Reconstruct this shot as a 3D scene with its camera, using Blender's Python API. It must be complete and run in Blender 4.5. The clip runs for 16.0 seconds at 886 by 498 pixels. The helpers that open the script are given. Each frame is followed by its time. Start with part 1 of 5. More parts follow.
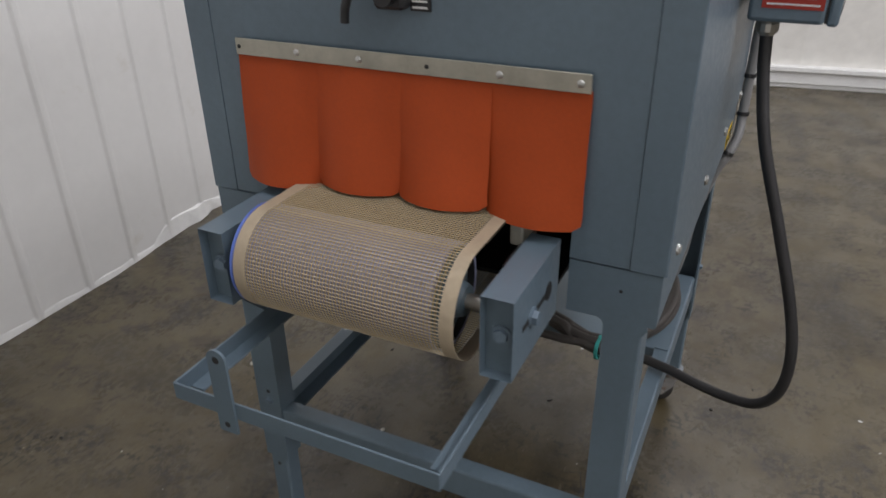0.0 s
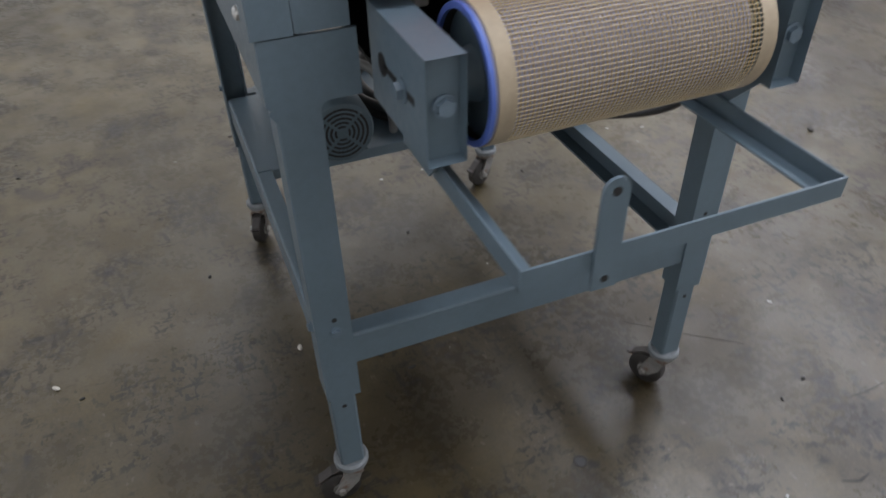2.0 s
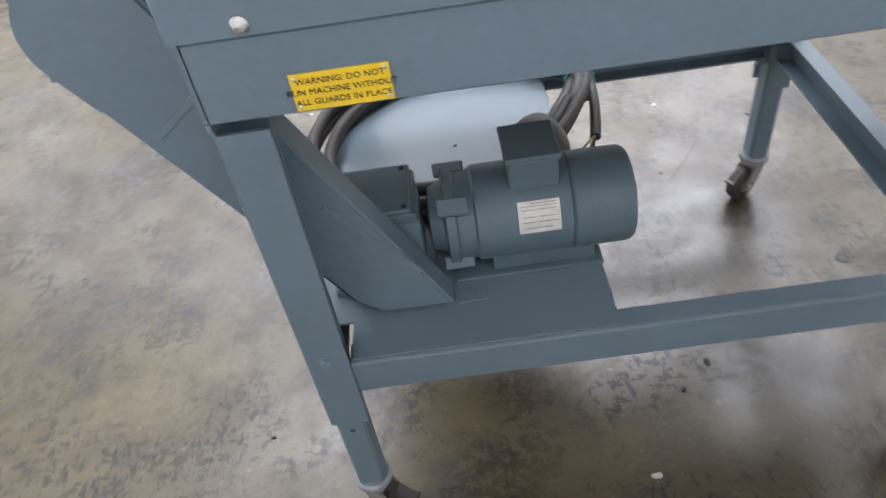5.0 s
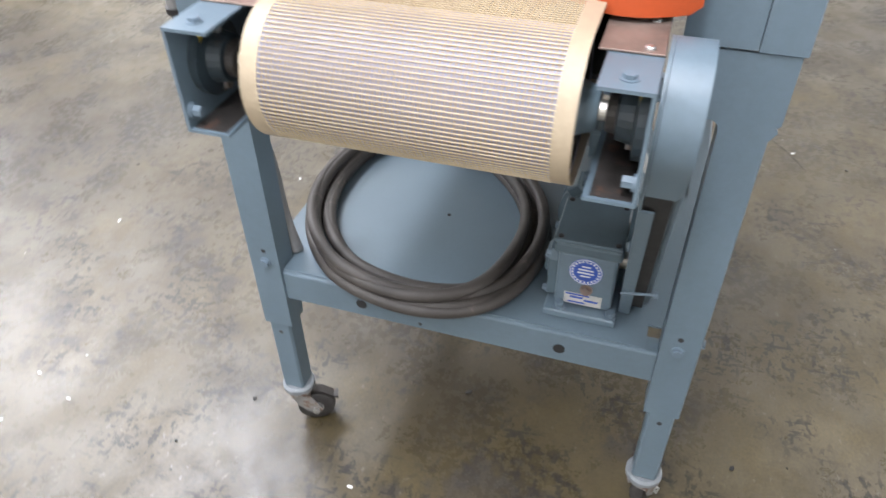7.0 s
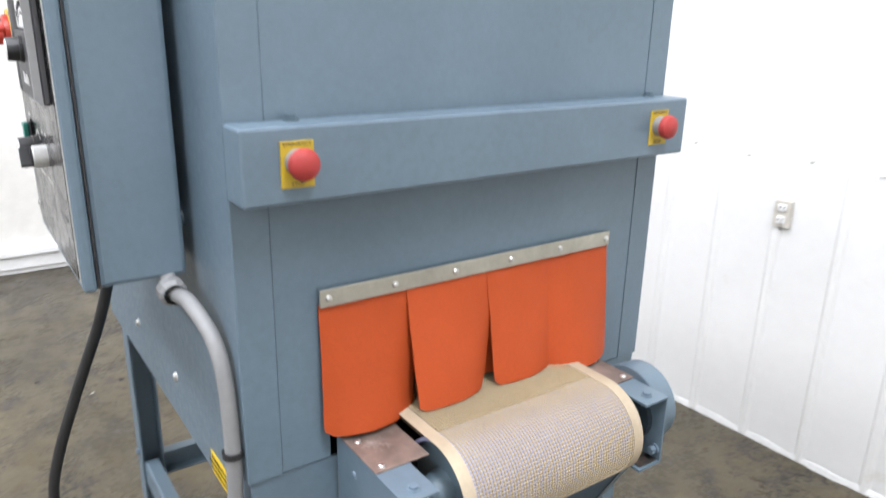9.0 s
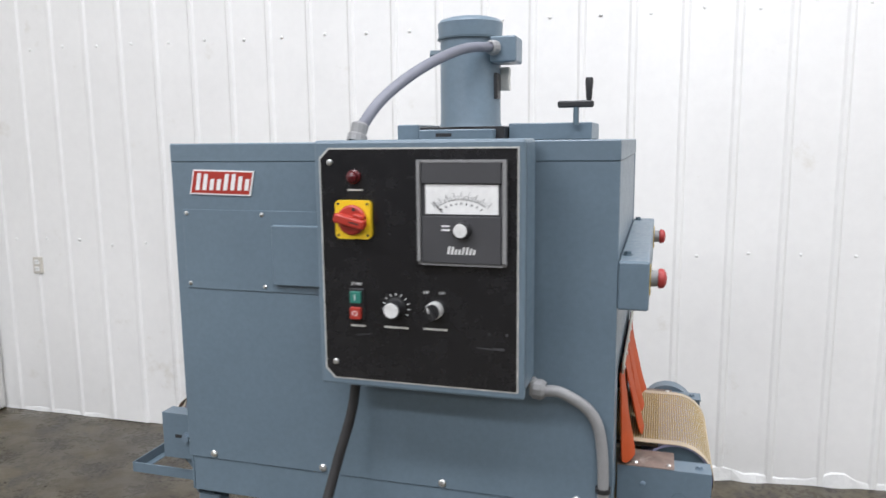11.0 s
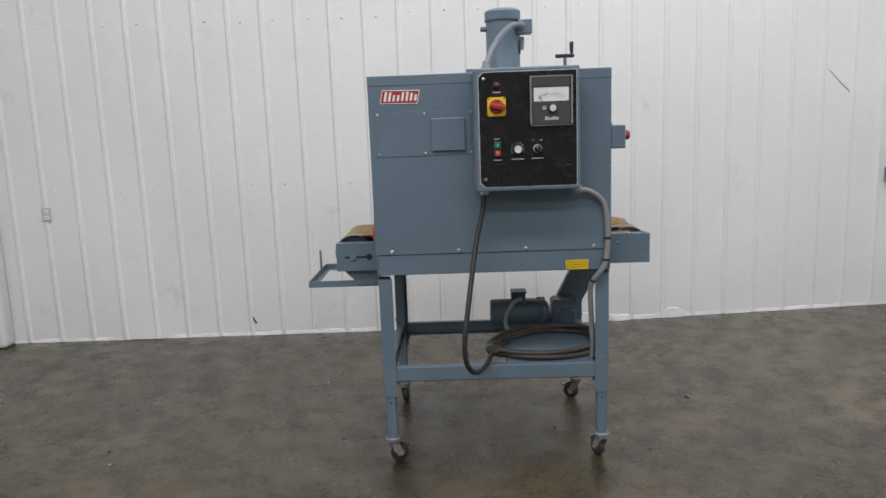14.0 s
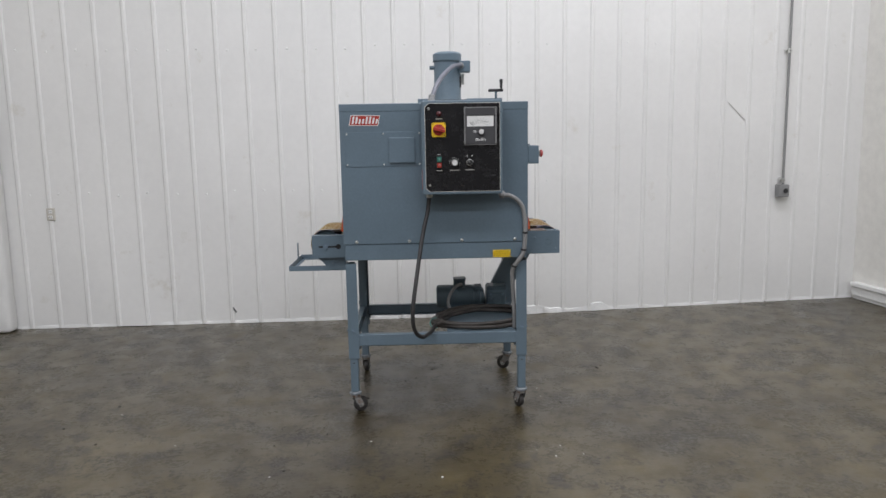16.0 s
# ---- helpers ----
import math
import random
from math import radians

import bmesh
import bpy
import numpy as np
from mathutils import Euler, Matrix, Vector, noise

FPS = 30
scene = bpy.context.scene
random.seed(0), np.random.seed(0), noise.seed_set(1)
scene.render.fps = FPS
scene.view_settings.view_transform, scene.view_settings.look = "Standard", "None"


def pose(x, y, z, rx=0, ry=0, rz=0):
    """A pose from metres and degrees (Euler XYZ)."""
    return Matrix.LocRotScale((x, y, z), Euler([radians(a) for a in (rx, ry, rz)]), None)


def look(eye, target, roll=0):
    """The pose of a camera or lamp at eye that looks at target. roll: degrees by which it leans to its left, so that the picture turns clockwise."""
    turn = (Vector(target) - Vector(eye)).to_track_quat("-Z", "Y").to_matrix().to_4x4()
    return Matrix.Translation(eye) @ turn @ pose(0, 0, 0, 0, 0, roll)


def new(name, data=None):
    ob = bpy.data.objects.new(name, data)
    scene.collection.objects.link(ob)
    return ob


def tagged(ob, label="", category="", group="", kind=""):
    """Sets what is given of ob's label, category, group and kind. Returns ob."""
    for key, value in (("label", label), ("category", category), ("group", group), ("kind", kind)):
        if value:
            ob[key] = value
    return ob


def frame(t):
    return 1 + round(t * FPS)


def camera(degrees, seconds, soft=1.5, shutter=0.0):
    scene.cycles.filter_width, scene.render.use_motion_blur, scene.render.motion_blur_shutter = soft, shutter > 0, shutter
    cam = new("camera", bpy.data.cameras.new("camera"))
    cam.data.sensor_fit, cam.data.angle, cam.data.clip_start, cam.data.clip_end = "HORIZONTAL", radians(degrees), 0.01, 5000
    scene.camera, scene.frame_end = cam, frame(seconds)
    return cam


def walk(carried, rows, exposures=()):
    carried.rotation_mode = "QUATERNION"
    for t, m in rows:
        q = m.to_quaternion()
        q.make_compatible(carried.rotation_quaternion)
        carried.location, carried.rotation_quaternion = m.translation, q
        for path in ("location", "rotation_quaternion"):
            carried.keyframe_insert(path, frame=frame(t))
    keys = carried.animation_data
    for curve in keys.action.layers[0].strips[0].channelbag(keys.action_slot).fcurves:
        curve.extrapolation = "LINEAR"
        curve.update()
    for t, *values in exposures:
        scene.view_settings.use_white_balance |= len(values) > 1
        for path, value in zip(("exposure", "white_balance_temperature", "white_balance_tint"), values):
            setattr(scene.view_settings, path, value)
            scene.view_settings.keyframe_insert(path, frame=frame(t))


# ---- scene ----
cam = camera(62.8, 16.0, shutter=0.35)
PATH = [
    (0, (-1.195, -0.405, 1.265), (0.389, 0.364, 0.317), -0.8),
    (0.5, (-1.257, -0.181, 1.228), (0.463, 0.287, 0.321), 1.7),
    (1, (-1.28, -0.001, 1.18), (0.367, 0.141, 0.055), 1.1),
    (1.5, (-1.214, 0.205, 1.133), (0.397, -0.013, -0.032), -1.1),
    (2, (-1.117, 0.445, 1.103), (0.342, -0.119, -0.143), -1.6),
    (2.5, (-1.018, 0.646, 1.079), (0.215, -0.082, -0.318), -6.2),
    (2.7, (-0.999, 0.728, 1.048), (0.27, -0.126, -0.241), -9.6),
    (3, (-0.789, 0.793, 1.064), (0.39, -0.116, -0.272), -12.2),
    (3.5, (-0.543, 0.909, 1.059), (0.455, -0.225, -0.253), -12.1),
    (4, (-0.282, 0.922, 1.057), (0.478, -0.36, -0.277), -10.1),
    (4.1, (-0.239, 0.924, 1.047), (0.511, -0.39, -0.261), -10.2),
    (6.3, (0.921, 0.59, 1.11), (-0.255, -0.24, -0.279), -0.3),
    (6.5, (0.991, 0.501, 1.103), (-0.265, -0.294, -0.236), -1.8),
    (7, (1.135, 0.245, 1.122), (-0.312, -0.244, -0.169), -1.0),
    (7.5, (1.25, 0.034, 1.176), (-0.401, -0.163, 0.065), -1.2),
    (7.8, (1.256, -0.074, 1.203), (-0.505, -0.126, 0.258), -1.1),
    (8, (1.24, -0.14, 1.227), (-0.561, 0.013, 0.371), -0.7),
    (8.5, (1.222, -0.343, 1.288), (-0.521, 0.271, 0.523), -1.2),
    (9, (1.184, -0.559, 1.369), (-0.376, 0.53, 0.753), 1.2),
    (9.5, (1.055, -0.817, 1.405), (-0.33, 0.561, 0.979), 0.8),
    (9.8, (0.989, -1.007, 1.43), (-0.286, 0.502, 1.122), -2.3),
    (10.2, (0.867, -1.212, 1.462), (-0.173, 0.475, 1.196), -2.6),
    (12.3, (0.023, -2.065, 1.37), (-0.075, -0.093, 1.052), -2.8),
    (12.5, (-0.004, -2.165, 1.32), (-0.061, -0.197, 0.971), -3.3),
    (12.7, (-0.038, -2.24, 1.312), (-0.074, -0.288, 0.877), -2.0),
    (13, (-0.016, -2.38, 1.292), (-0.075, -0.428, 0.859), -1.7),
    (13.5, (-0.045, -2.629, 1.291), (-0.116, -0.667, 0.912), -1.3),
    (14, (-0.094, -2.912, 1.279), (-0.148, -0.941, 0.943), -2.1),
    (14.5, (-0.069, -3.17, 1.261), (-0.117, -1.196, 0.946), -2.7),
    (15, (-0.066, -3.409, 1.291), (-0.115, -1.434, 0.981), -2.1),
    (15.5, (-0.054, -3.612, 1.278), (-0.023, -1.634, 0.986), -2.5),
    (16, (-0.029, -3.641, 1.286), (0.016, -1.663, 0.991), -1.0),
]
EXPOSURES = [(0.0, 0.0, 6700, 12), (1.0, 0.08, 6650, 12), (2.0, 0.38, 6350, 11), (2.5, 0.56, 6250, 11), (3.0, 0.75, 6200, 11), (4.2, 1.08, 6250, 11), (6.3, 1.66, 6500, 11), (7.0, 1.58, 6450, 11), (8.5, 1.34, 6350, 10), (9.5, 1.15, 6450, 10), (10.2, 0.94, 6450, 10), (12.3, 0.26, 6500, 10), (14.0, 0.13, 6550, 10), (16.0, 0.11, 6550, 10)]
walk(cam, [(t, look(eye, target, roll)) for t, eye, target, roll in PATH], EXPOSURES)

# ---- light ----
world = bpy.data.worlds.new("world")
scene.world = world
world.use_nodes = True
world.node_tree.nodes["Background"].inputs[0].default_value = (0.9, 0.95, 1.0, 1)
world.node_tree.nodes["Background"].inputs[1].default_value = 0.006
LAMP_W = 95.0


def strip_lamp(x, y, z, length, share_of):
    """One row of ceiling tubes, shining down."""
    d = bpy.data.lights.new("ceiling_tube", "AREA")
    d.shape, d.size, d.size_y = "RECTANGLE", length, 0.6
    d.energy, d.color = LAMP_W * share_of, (0.955, 0.97, 1.04)
    ob = new("ceiling_tube", d)
    ob.matrix_world = pose(x, y, z)
    return ob


LAMPS = ((2.15, -0.3, 0.78), (-0.55, -0.15, 0.45), (1.15, -2.6, 0.5), (-1.45, -2.75, 0.72), (2.8, -5.4, 0.45), (0.95, -5.4, 0.5), (-1.9, -5.3, 0.75), (-4.9, -5.4, 0.75), (5.4, -5.4, 0.4),
         (6.0, -8.3, 0.4), (1.7, -8.3, 0.45), (-0.9, -8.3, 0.55), (-3.8, -8.3, 0.65))
for row_x, row_y, power in LAMPS:
    strip_lamp(row_x, row_y, 4.45, 2.2, power)


# ---- materials ----
def nodes_of(name):
    m = bpy.data.materials.new(name)
    m.use_nodes = True
    nt = m.node_tree
    return m, nt, nt.nodes["Principled BSDF"]


def noise_node(nt, scale, detail=4.0, rough=0.55, stretch=None):
    n = nt.nodes.new("ShaderNodeTexNoise")
    n.inputs["Scale"].default_value = scale
    n.inputs["Detail"].default_value = detail
    n.inputs["Roughness"].default_value = rough
    tc = nt.nodes.new("ShaderNodeTexCoord")
    out = tc.outputs["Object"]
    if stretch:
        mp = nt.nodes.new("ShaderNodeMapping")
        mp.inputs["Scale"].default_value = stretch
        nt.links.new(out, mp.inputs["Vector"])
        out = mp.outputs["Vector"]
    nt.links.new(out, n.inputs["Vector"])
    return n


def ramp(nt, src, stops):
    r = nt.nodes.new("ShaderNodeValToRGB")
    els = r.color_ramp.elements
    while len(els) < len(stops):
        els.new(0.5)
    for e, (p, c) in zip(els, stops):
        e.position = p
        e.color = (*c, 1) if len(c) == 3 else c
    nt.links.new(src, r.inputs["Fac"])
    return r


def mix(nt, fac, a, b, mode="MIX"):
    m = nt.nodes.new("ShaderNodeMix")
    m.data_type, m.blend_type = "RGBA", mode
    for sock, v in ((m.inputs["Factor"], fac), (m.inputs["A"], a), (m.inputs["B"], b)):
        if isinstance(v, (int, float)):
            sock.default_value = v
        elif isinstance(v, tuple):
            sock.default_value = (*v, 1)
        else:
            nt.links.new(v, sock)
    # the colour sockets share names with the float ones
    for i, v in ((6, a), (7, b)):
        if isinstance(v, tuple):
            m.inputs[i].default_value = (*v, 1)
        else:
            nt.links.new(v, m.inputs[i])
    return m.outputs[2]


def bump(nt, bsdf, src, strength, distance):
    b = nt.nodes.new("ShaderNodeBump")
    b.inputs["Strength"].default_value = strength
    b.inputs["Distance"].default_value = distance
    nt.links.new(src, b.inputs["Height"])
    nt.links.new(b.outputs["Normal"], bsdf.inputs["Normal"])
    nt.links.new(b.outputs["Normal"], bsdf.inputs["Coat Normal"])
    return b


def surface(name, colour, rough=0.5, metal=0.0, vary=0.12, scale=6.0, grain=60.0, bumpy=0.05, spec=0.5, dirt=None, speck=0.5):
    """A surface with broad and fine variation of its colour, uneven gloss and a fine relief."""
    m, nt, b = nodes_of(name)
    big = noise_node(nt, scale)
    fine = noise_node(nt, grain, 6.0, 0.65)
    lo = tuple(c * (1 - vary) for c in colour)
    hi = tuple(min(1, c * (1 + vary)) for c in colour)
    r = ramp(nt, big.outputs["Fac"], [(0.3, lo), (0.7, hi)])
    f = ramp(nt, fine.outputs["Fac"], [(0.35, (0.82,) * 3), (0.65, (1.0,) * 3)])
    col = mix(nt, speck, r.outputs["Color"], f.outputs["Color"], "MULTIPLY")
    if dirt:
        spots = noise_node(nt, dirt[1], 8.0, 0.7)
        sp = ramp(nt, spots.outputs["Fac"], [(dirt[2], (0, 0, 0)), (dirt[2] + 0.12, (1, 1, 1))])
        col = mix(nt, sp.outputs["Color"], col, dirt[0])
    nt.links.new(col, b.inputs["Base Color"])
    rr = ramp(nt, fine.outputs["Fac"], [(0.3, (max(0.03, rough - 0.07),) * 3), (0.7, (min(1, rough + 0.1),) * 3)])
    nt.links.new(rr.outputs["Color"], b.inputs["Roughness"])
    b.inputs["Metallic"].default_value = metal
    b.inputs["Specular IOR Level"].default_value = spec
    if bumpy:
        bump(nt, b, fine.outputs["Fac"], bumpy, 0.002)
    return m


PAINT = surface("blue_grey_paint", (0.122, 0.17, 0.208), 0.36, 0, 0.07, 5, 90, 0.06)
PAINT_GLOSS = surface("glossy_blue_grey_paint", (0.13, 0.178, 0.215), 0.36, 0, 0.05, 5, 160, 0.0, 0.5, speck=0.25)
PAINT_DARK = surface("dark_blue_grey_paint", (0.085, 0.125, 0.15), 0.45, 0, 0.12, 14, 120, 0.12)
PAINT_WORN = surface("worn_blue_grey_paint", (0.135, 0.185, 0.23), 0.45, 0, 0.12, 12, 120, 0.1, dirt=((0.07, 0.06, 0.05), 22, 0.66))
STEEL = surface("bare_steel", (0.55, 0.53, 0.48), 0.35, 0.9, 0.1, 9, 150, 0.05)
SPUN = surface("spun_aluminium_knob_face", (0.68, 0.68, 0.66), 0.42, 0.15, 0.1, 90, 300, 0.08)
ZINC = surface("zinc_screw", (0.62, 0.62, 0.6), 0.3, 0.9, 0.05, 30, 200, 0.03)
STRIP = surface("clamp_strip_steel", (0.46, 0.44, 0.37), 0.42, 0.75, 0.15, 25, 140, 0.05)
RUSTY = surface("rusty_sheet", (0.24, 0.18, 0.15), 0.48, 0.35, 0.38, 22, 110, 0.08, dirt=((0.4, 0.36, 0.32), 26, 0.6))
FLAP = surface("orange_silicone_rubber", (0.4, 0.066, 0.016), 0.6, 0, 0.07, 7, 220, 0.08, 0.2)
BLACK = surface("black_plastic", (0.018, 0.018, 0.019), 0.4, 0, 0.1, 20, 150, 0.05)
# near-black: shade painted into holes, slots, bores and the tunnel; also loose chips
DARK = surface("inner_shade_and_chip_black", (0.02, 0.02, 0.02), 0.8, 0, 0.2, 10, 60, 0.0)
PANEL = surface("black_panel_face", (0.0115, 0.0112, 0.0122), 0.24, 0, 0.12, 8, 30, 0.0, dirt=((0.032, 0.032, 0.036), 6, 0.72))
METER = surface("grey_meter_case", (0.05, 0.05, 0.053), 0.5, 0, 0.08, 12, 160, 0.06)
RUBBER = surface("black_cable_rubber", (0.047, 0.041, 0.036), 0.55, 0, 0.25, 22, 140, 0.12, dirt=((0.11, 0.095, 0.08), 30, 0.6))
CORD = surface("smooth_black_cord", (0.022, 0.021, 0.021), 0.5, 0, 0.2, 22, 140, 0.06)
FLEX = surface("dark_grey_flexible_conduit", (0.15, 0.155, 0.185), 0.45, 0, 0.08, 20, 120, 0.05)
CONDUIT = surface("grey_conduit_plastic", (0.23, 0.23, 0.228), 0.45, 0, 0.06, 20, 120, 0.04)
YELLOW = surface("yellow_enamel", (0.78, 0.52, 0.015), 0.4, 0, 0.06, 20, 120, 0.02)
OCHRE = surface("dull_yellow_enamel", (0.5, 0.34, 0.02), 0.5, 0, 0.12, 40, 150, 0.03, dirt=((0.36, 0.26, 0.06), 70, 0.58))
RED = surface("red_plastic", (0.36, 0.028, 0.016), 0.4, 0, 0.06, 20, 120, 0.02)
PINKRED = surface("red_mushroom_plastic", (0.35, 0.033, 0.029), 0.5, 0, 0.08, 30, 150, 0.02)
DARKRED = surface("dark_red_lens", (0.06, 0.004, 0.006), 0.2, 0, 0.06, 20, 120, 0.0)
GREEN = surface("green_plastic", (0.02, 0.16, 0.12), 0.4, 0, 0.06, 20, 120, 0.02)
WHITE = surface("white_print", (0.75, 0.75, 0.73), 0.5, 0, 0.04, 20, 120, 0.0)
LABEL_GREY = surface("pale_foil_label", (0.55, 0.54, 0.5), 0.4, 0.2, 0.15, 60, 200, 0.02)
BLUE = surface("blue_print", (0.035, 0.09, 0.4), 0.4, 0, 0.1, 60, 200, 0.0)
TEAL = surface("teal_tie", (0.03, 0.3, 0.27), 0.5, 0, 0.1, 60, 200, 0.0)
TAN = surface("tan_belt_edge", (0.41, 0.335, 0.235), 0.5, 0, 0.08, 30, 160, 0.1)
ROLLER = surface("pale_lilac_roller", (0.27, 0.285, 0.42), 0.55, 0, 0.08, 14, 120, 0.04)
ROLLER_BLUE = surface("blue_roller_rim", (0.1, 0.17, 0.55), 0.45, 0, 0.06, 20, 120, 0.02)
WHEEL = surface("caster_rubber", (0.03, 0.027, 0.025), 0.6, 0, 0.3, 60, 200, 0.2, dirt=((0.13, 0.1, 0.08), 60, 0.6))


def belt_material(name, colour):
    """Coated glass-fibre strands."""
    m, nt, b = nodes_of(name)
    n = noise_node(nt, 6.0, 5)
    g = noise_node(nt, 240.0, 3)
    a = ramp(nt, n.outputs["Fac"], [(0.3, tuple(c * 0.86 for c in colour)), (0.7, tuple(c * 1.1 for c in colour))])
    f = ramp(nt, g.outputs["Fac"], [(0.3, (0.78, 0.76, 0.72)), (0.7, (1, 1, 1))])
    nt.links.new(mix(nt, 0.8, a.outputs["Color"], f.outputs["Color"], "MULTIPLY"), b.inputs["Base Color"])
    b.inputs["Roughness"].default_value = 0.5
    b.inputs["Specular IOR Level"].default_value = 0.2
    return m


BELT = belt_material("belt_warp_strands", (0.44, 0.315, 0.12))
BELT_WHITE = belt_material("belt_cross_threads", (0.58, 0.5, 0.37))
BED = surface("dark_slider_bed", (0.02, 0.012, 0.004), 0.5, 0, 0.12, 20, 120, 0.05)
BEARING = surface("dark_green_blue_bearing_paint", (0.03, 0.045, 0.055), 0.4, 0.1, 0.25, 40, 160, 0.15, dirt=((0.08, 0.055, 0.04), 35, 0.6))
GREASE = surface("greasy_dark_iron", (0.05, 0.045, 0.042), 0.45, 0.3, 0.35, 40, 160, 0.25, dirt=((0.14, 0.07, 0.045), 35, 0.56))
FORK = surface("grey_painted_fork", (0.24, 0.235, 0.225), 0.6, 0.1, 0.3, 40, 160, 0.25, dirt=((0.13, 0.06, 0.025), 42, 0.5))
RING = surface("pale_grey_swivel_ring", (0.21, 0.23, 0.245), 0.5, 0.1, 0.15, 40, 160, 0.1, dirt=((0.12, 0.09, 0.07), 30, 0.62))
SHEATH = surface("beige_lead_sheath", (0.42, 0.33, 0.2), 0.6, 0, 0.15, 60, 200, 0.05)
OUTLET = surface("cream_outlet_plate", (0.54, 0.51, 0.45), 0.45, 0, 0.06, 30, 120, 0.02)


def floor_material():
    """Old sealed concrete: olive-brown clouds, violet-grey abrasions, dense small nicks, and a worn glossy sealer."""
    m, nt, b = nodes_of("sealed_concrete")
    big = noise_node(nt, 0.8, 5, 0.6)
    mid = noise_node(nt, 4.2, 10, 0.66)
    where = noise_node(nt, 1.5, 6, 0.62)
    patch = noise_node(nt, 7.0, 15, 0.72)
    marks = noise_node(nt, 52.0, 7, 0.6, stretch=(0.75, 1.25, 1.0))
    cross = noise_node(nt, 32.0, 7, 0.6, stretch=(1.8, 0.6, 1.0))
    fine = noise_node(nt, 150, 6, 0.7)
    scuff = noise_node(nt, 48.0, 9, 0.72)
    base = ramp(nt, big.outputs["Fac"], [(0.38, (0.032, 0.023, 0.008)), (0.5, (0.054, 0.041, 0.0165)), (0.62, (0.074, 0.058, 0.028))])
    cloud = ramp(nt, mid.outputs["Fac"], [(0.32, (0.54, 0.53, 0.52)), (0.45, (0.88, 0.87, 0.86)), (0.55, (1.07, 1.06, 1.05)), (0.68, (1.45, 1.43, 1.4))])
    c = mix(nt, 1.0, base.outputs["Color"], cloud.outputs["Color"], "MULTIPLY")
    zone = ramp(nt, where.outputs["Fac"], [(0.46, (0.0,) * 3), (0.58, (1.0,) * 3)])
    herd = noise_node(nt, 6.0, 5, 0.6)
    crowd = ramp(nt, herd.outputs["Fac"], [(0.46, (0.0,) * 3), (0.57, (1.0,) * 3)])
    blot = ramp(nt, patch.outputs["Fac"], [(0.515, (0, 0, 0)), (0.57, (0.6,) * 3)])
    c = mix(nt, mix(nt, 1.0, blot.outputs["Color"], zone.outputs["Color"], "MULTIPLY"), c, (0.025, 0.0228, 0.025))
    nicks = []
    for src, cut in ((marks, 0.544), (cross, 0.568)):
        nick = ramp(nt, src.outputs["Fac"], [(cut, (0, 0, 0)), (cut + 0.022, (0.72,) * 3)])
        nicks.append(mix(nt, 1.0, nick.outputs["Color"], crowd.outputs["Color"], "MULTIPLY"))
        c = mix(nt, nicks[-1], c, (0.0105, 0.0096, 0.01))
    pale = ramp(nt, marks.outputs["Fac"], [(0.33, (0.45,) * 3), (0.37, (0, 0, 0))])
    c = mix(nt, pale.outputs["Color"], c, (0.14, 0.125, 0.1))
    g = ramp(nt, fine.outputs["Fac"], [(0.3, (0.68,) * 3), (0.5, (1.0,) * 3), (0.7, (1.3,) * 3)])
    c = mix(nt, 0.85, c, g.outputs["Color"], "MULTIPLY")
    nt.links.new(c, b.inputs["Base Color"])
    body = ramp(nt, patch.outputs["Fac"], [(0.4, (0.4,) * 3), (0.58, (0.55,) * 3)])
    nt.links.new(body.outputs["Color"], b.inputs["Roughness"])
    b.inputs["Specular IOR Level"].default_value = 0.32
    # worn coat of sealer, duller where it is scuffed through
    rr = ramp(nt, mid.outputs["Fac"], [(0.38, (0.25,) * 3), (0.5, (0.28,) * 3), (0.62, (0.32,) * 3)])
    dull = ramp(nt, scuff.outputs["Fac"], [(0.5, (0, 0, 0)), (0.6, (1,) * 3)])
    nt.links.new(mix(nt, dull.outputs["Color"], rr.outputs["Color"], (0.38, 0.38, 0.38)), b.inputs["Coat Roughness"])
    coat = ramp(nt, patch.outputs["Fac"], [(0.44, (0.9,) * 3), (0.58, (0.55,) * 3)])
    worn = mix(nt, nicks[1], mix(nt, nicks[0], coat.outputs["Color"], (0.3, 0.3, 0.3)), (0.3, 0.3, 0.3))
    nt.links.new(worn, b.inputs["Coat Weight"])
    bump(nt, b, scuff.outputs["Fac"], 0.12, 0.003)
    return m


FLOOR = floor_material()
GOUGE = surface("dark_gouged_concrete", (0.035, 0.033, 0.032), 0.7, 0, 0.2, 60, 200, 0.2)
WALL = surface("white_enamelled_sheet", (0.735, 0.73, 0.71), 0.5, 0, 0.04, 1.2, 22, 0.012, dirt=((0.62, 0.6, 0.55), 4.0, 0.62), speck=0.18)
WALL_SIDE = surface("off_white_lining", (0.74, 0.725, 0.68), 0.55, 0, 0.03, 1.6, 14, 0.05)
# unseen hall walls, grey chosen to keep bounced fill low
HALL_WALL = surface("unseen_hall_wall_grey", (0.16, 0.16, 0.155), 0.6, 0, 0.04, 1.6, 14, 0.05)
TRIM = surface("white_trim_paint", (0.78, 0.78, 0.76), 0.45, 0, 0.04, 9, 80, 0.03, dirt=((0.4, 0.37, 0.33), 14, 0.7))
# ceiling is never in view; this grey sets how much light bounces down
CEIL = surface("unseen_ceiling_grey", (0.28, 0.28, 0.28), 0.7, 0, 0.04, 2, 40, 0.02)


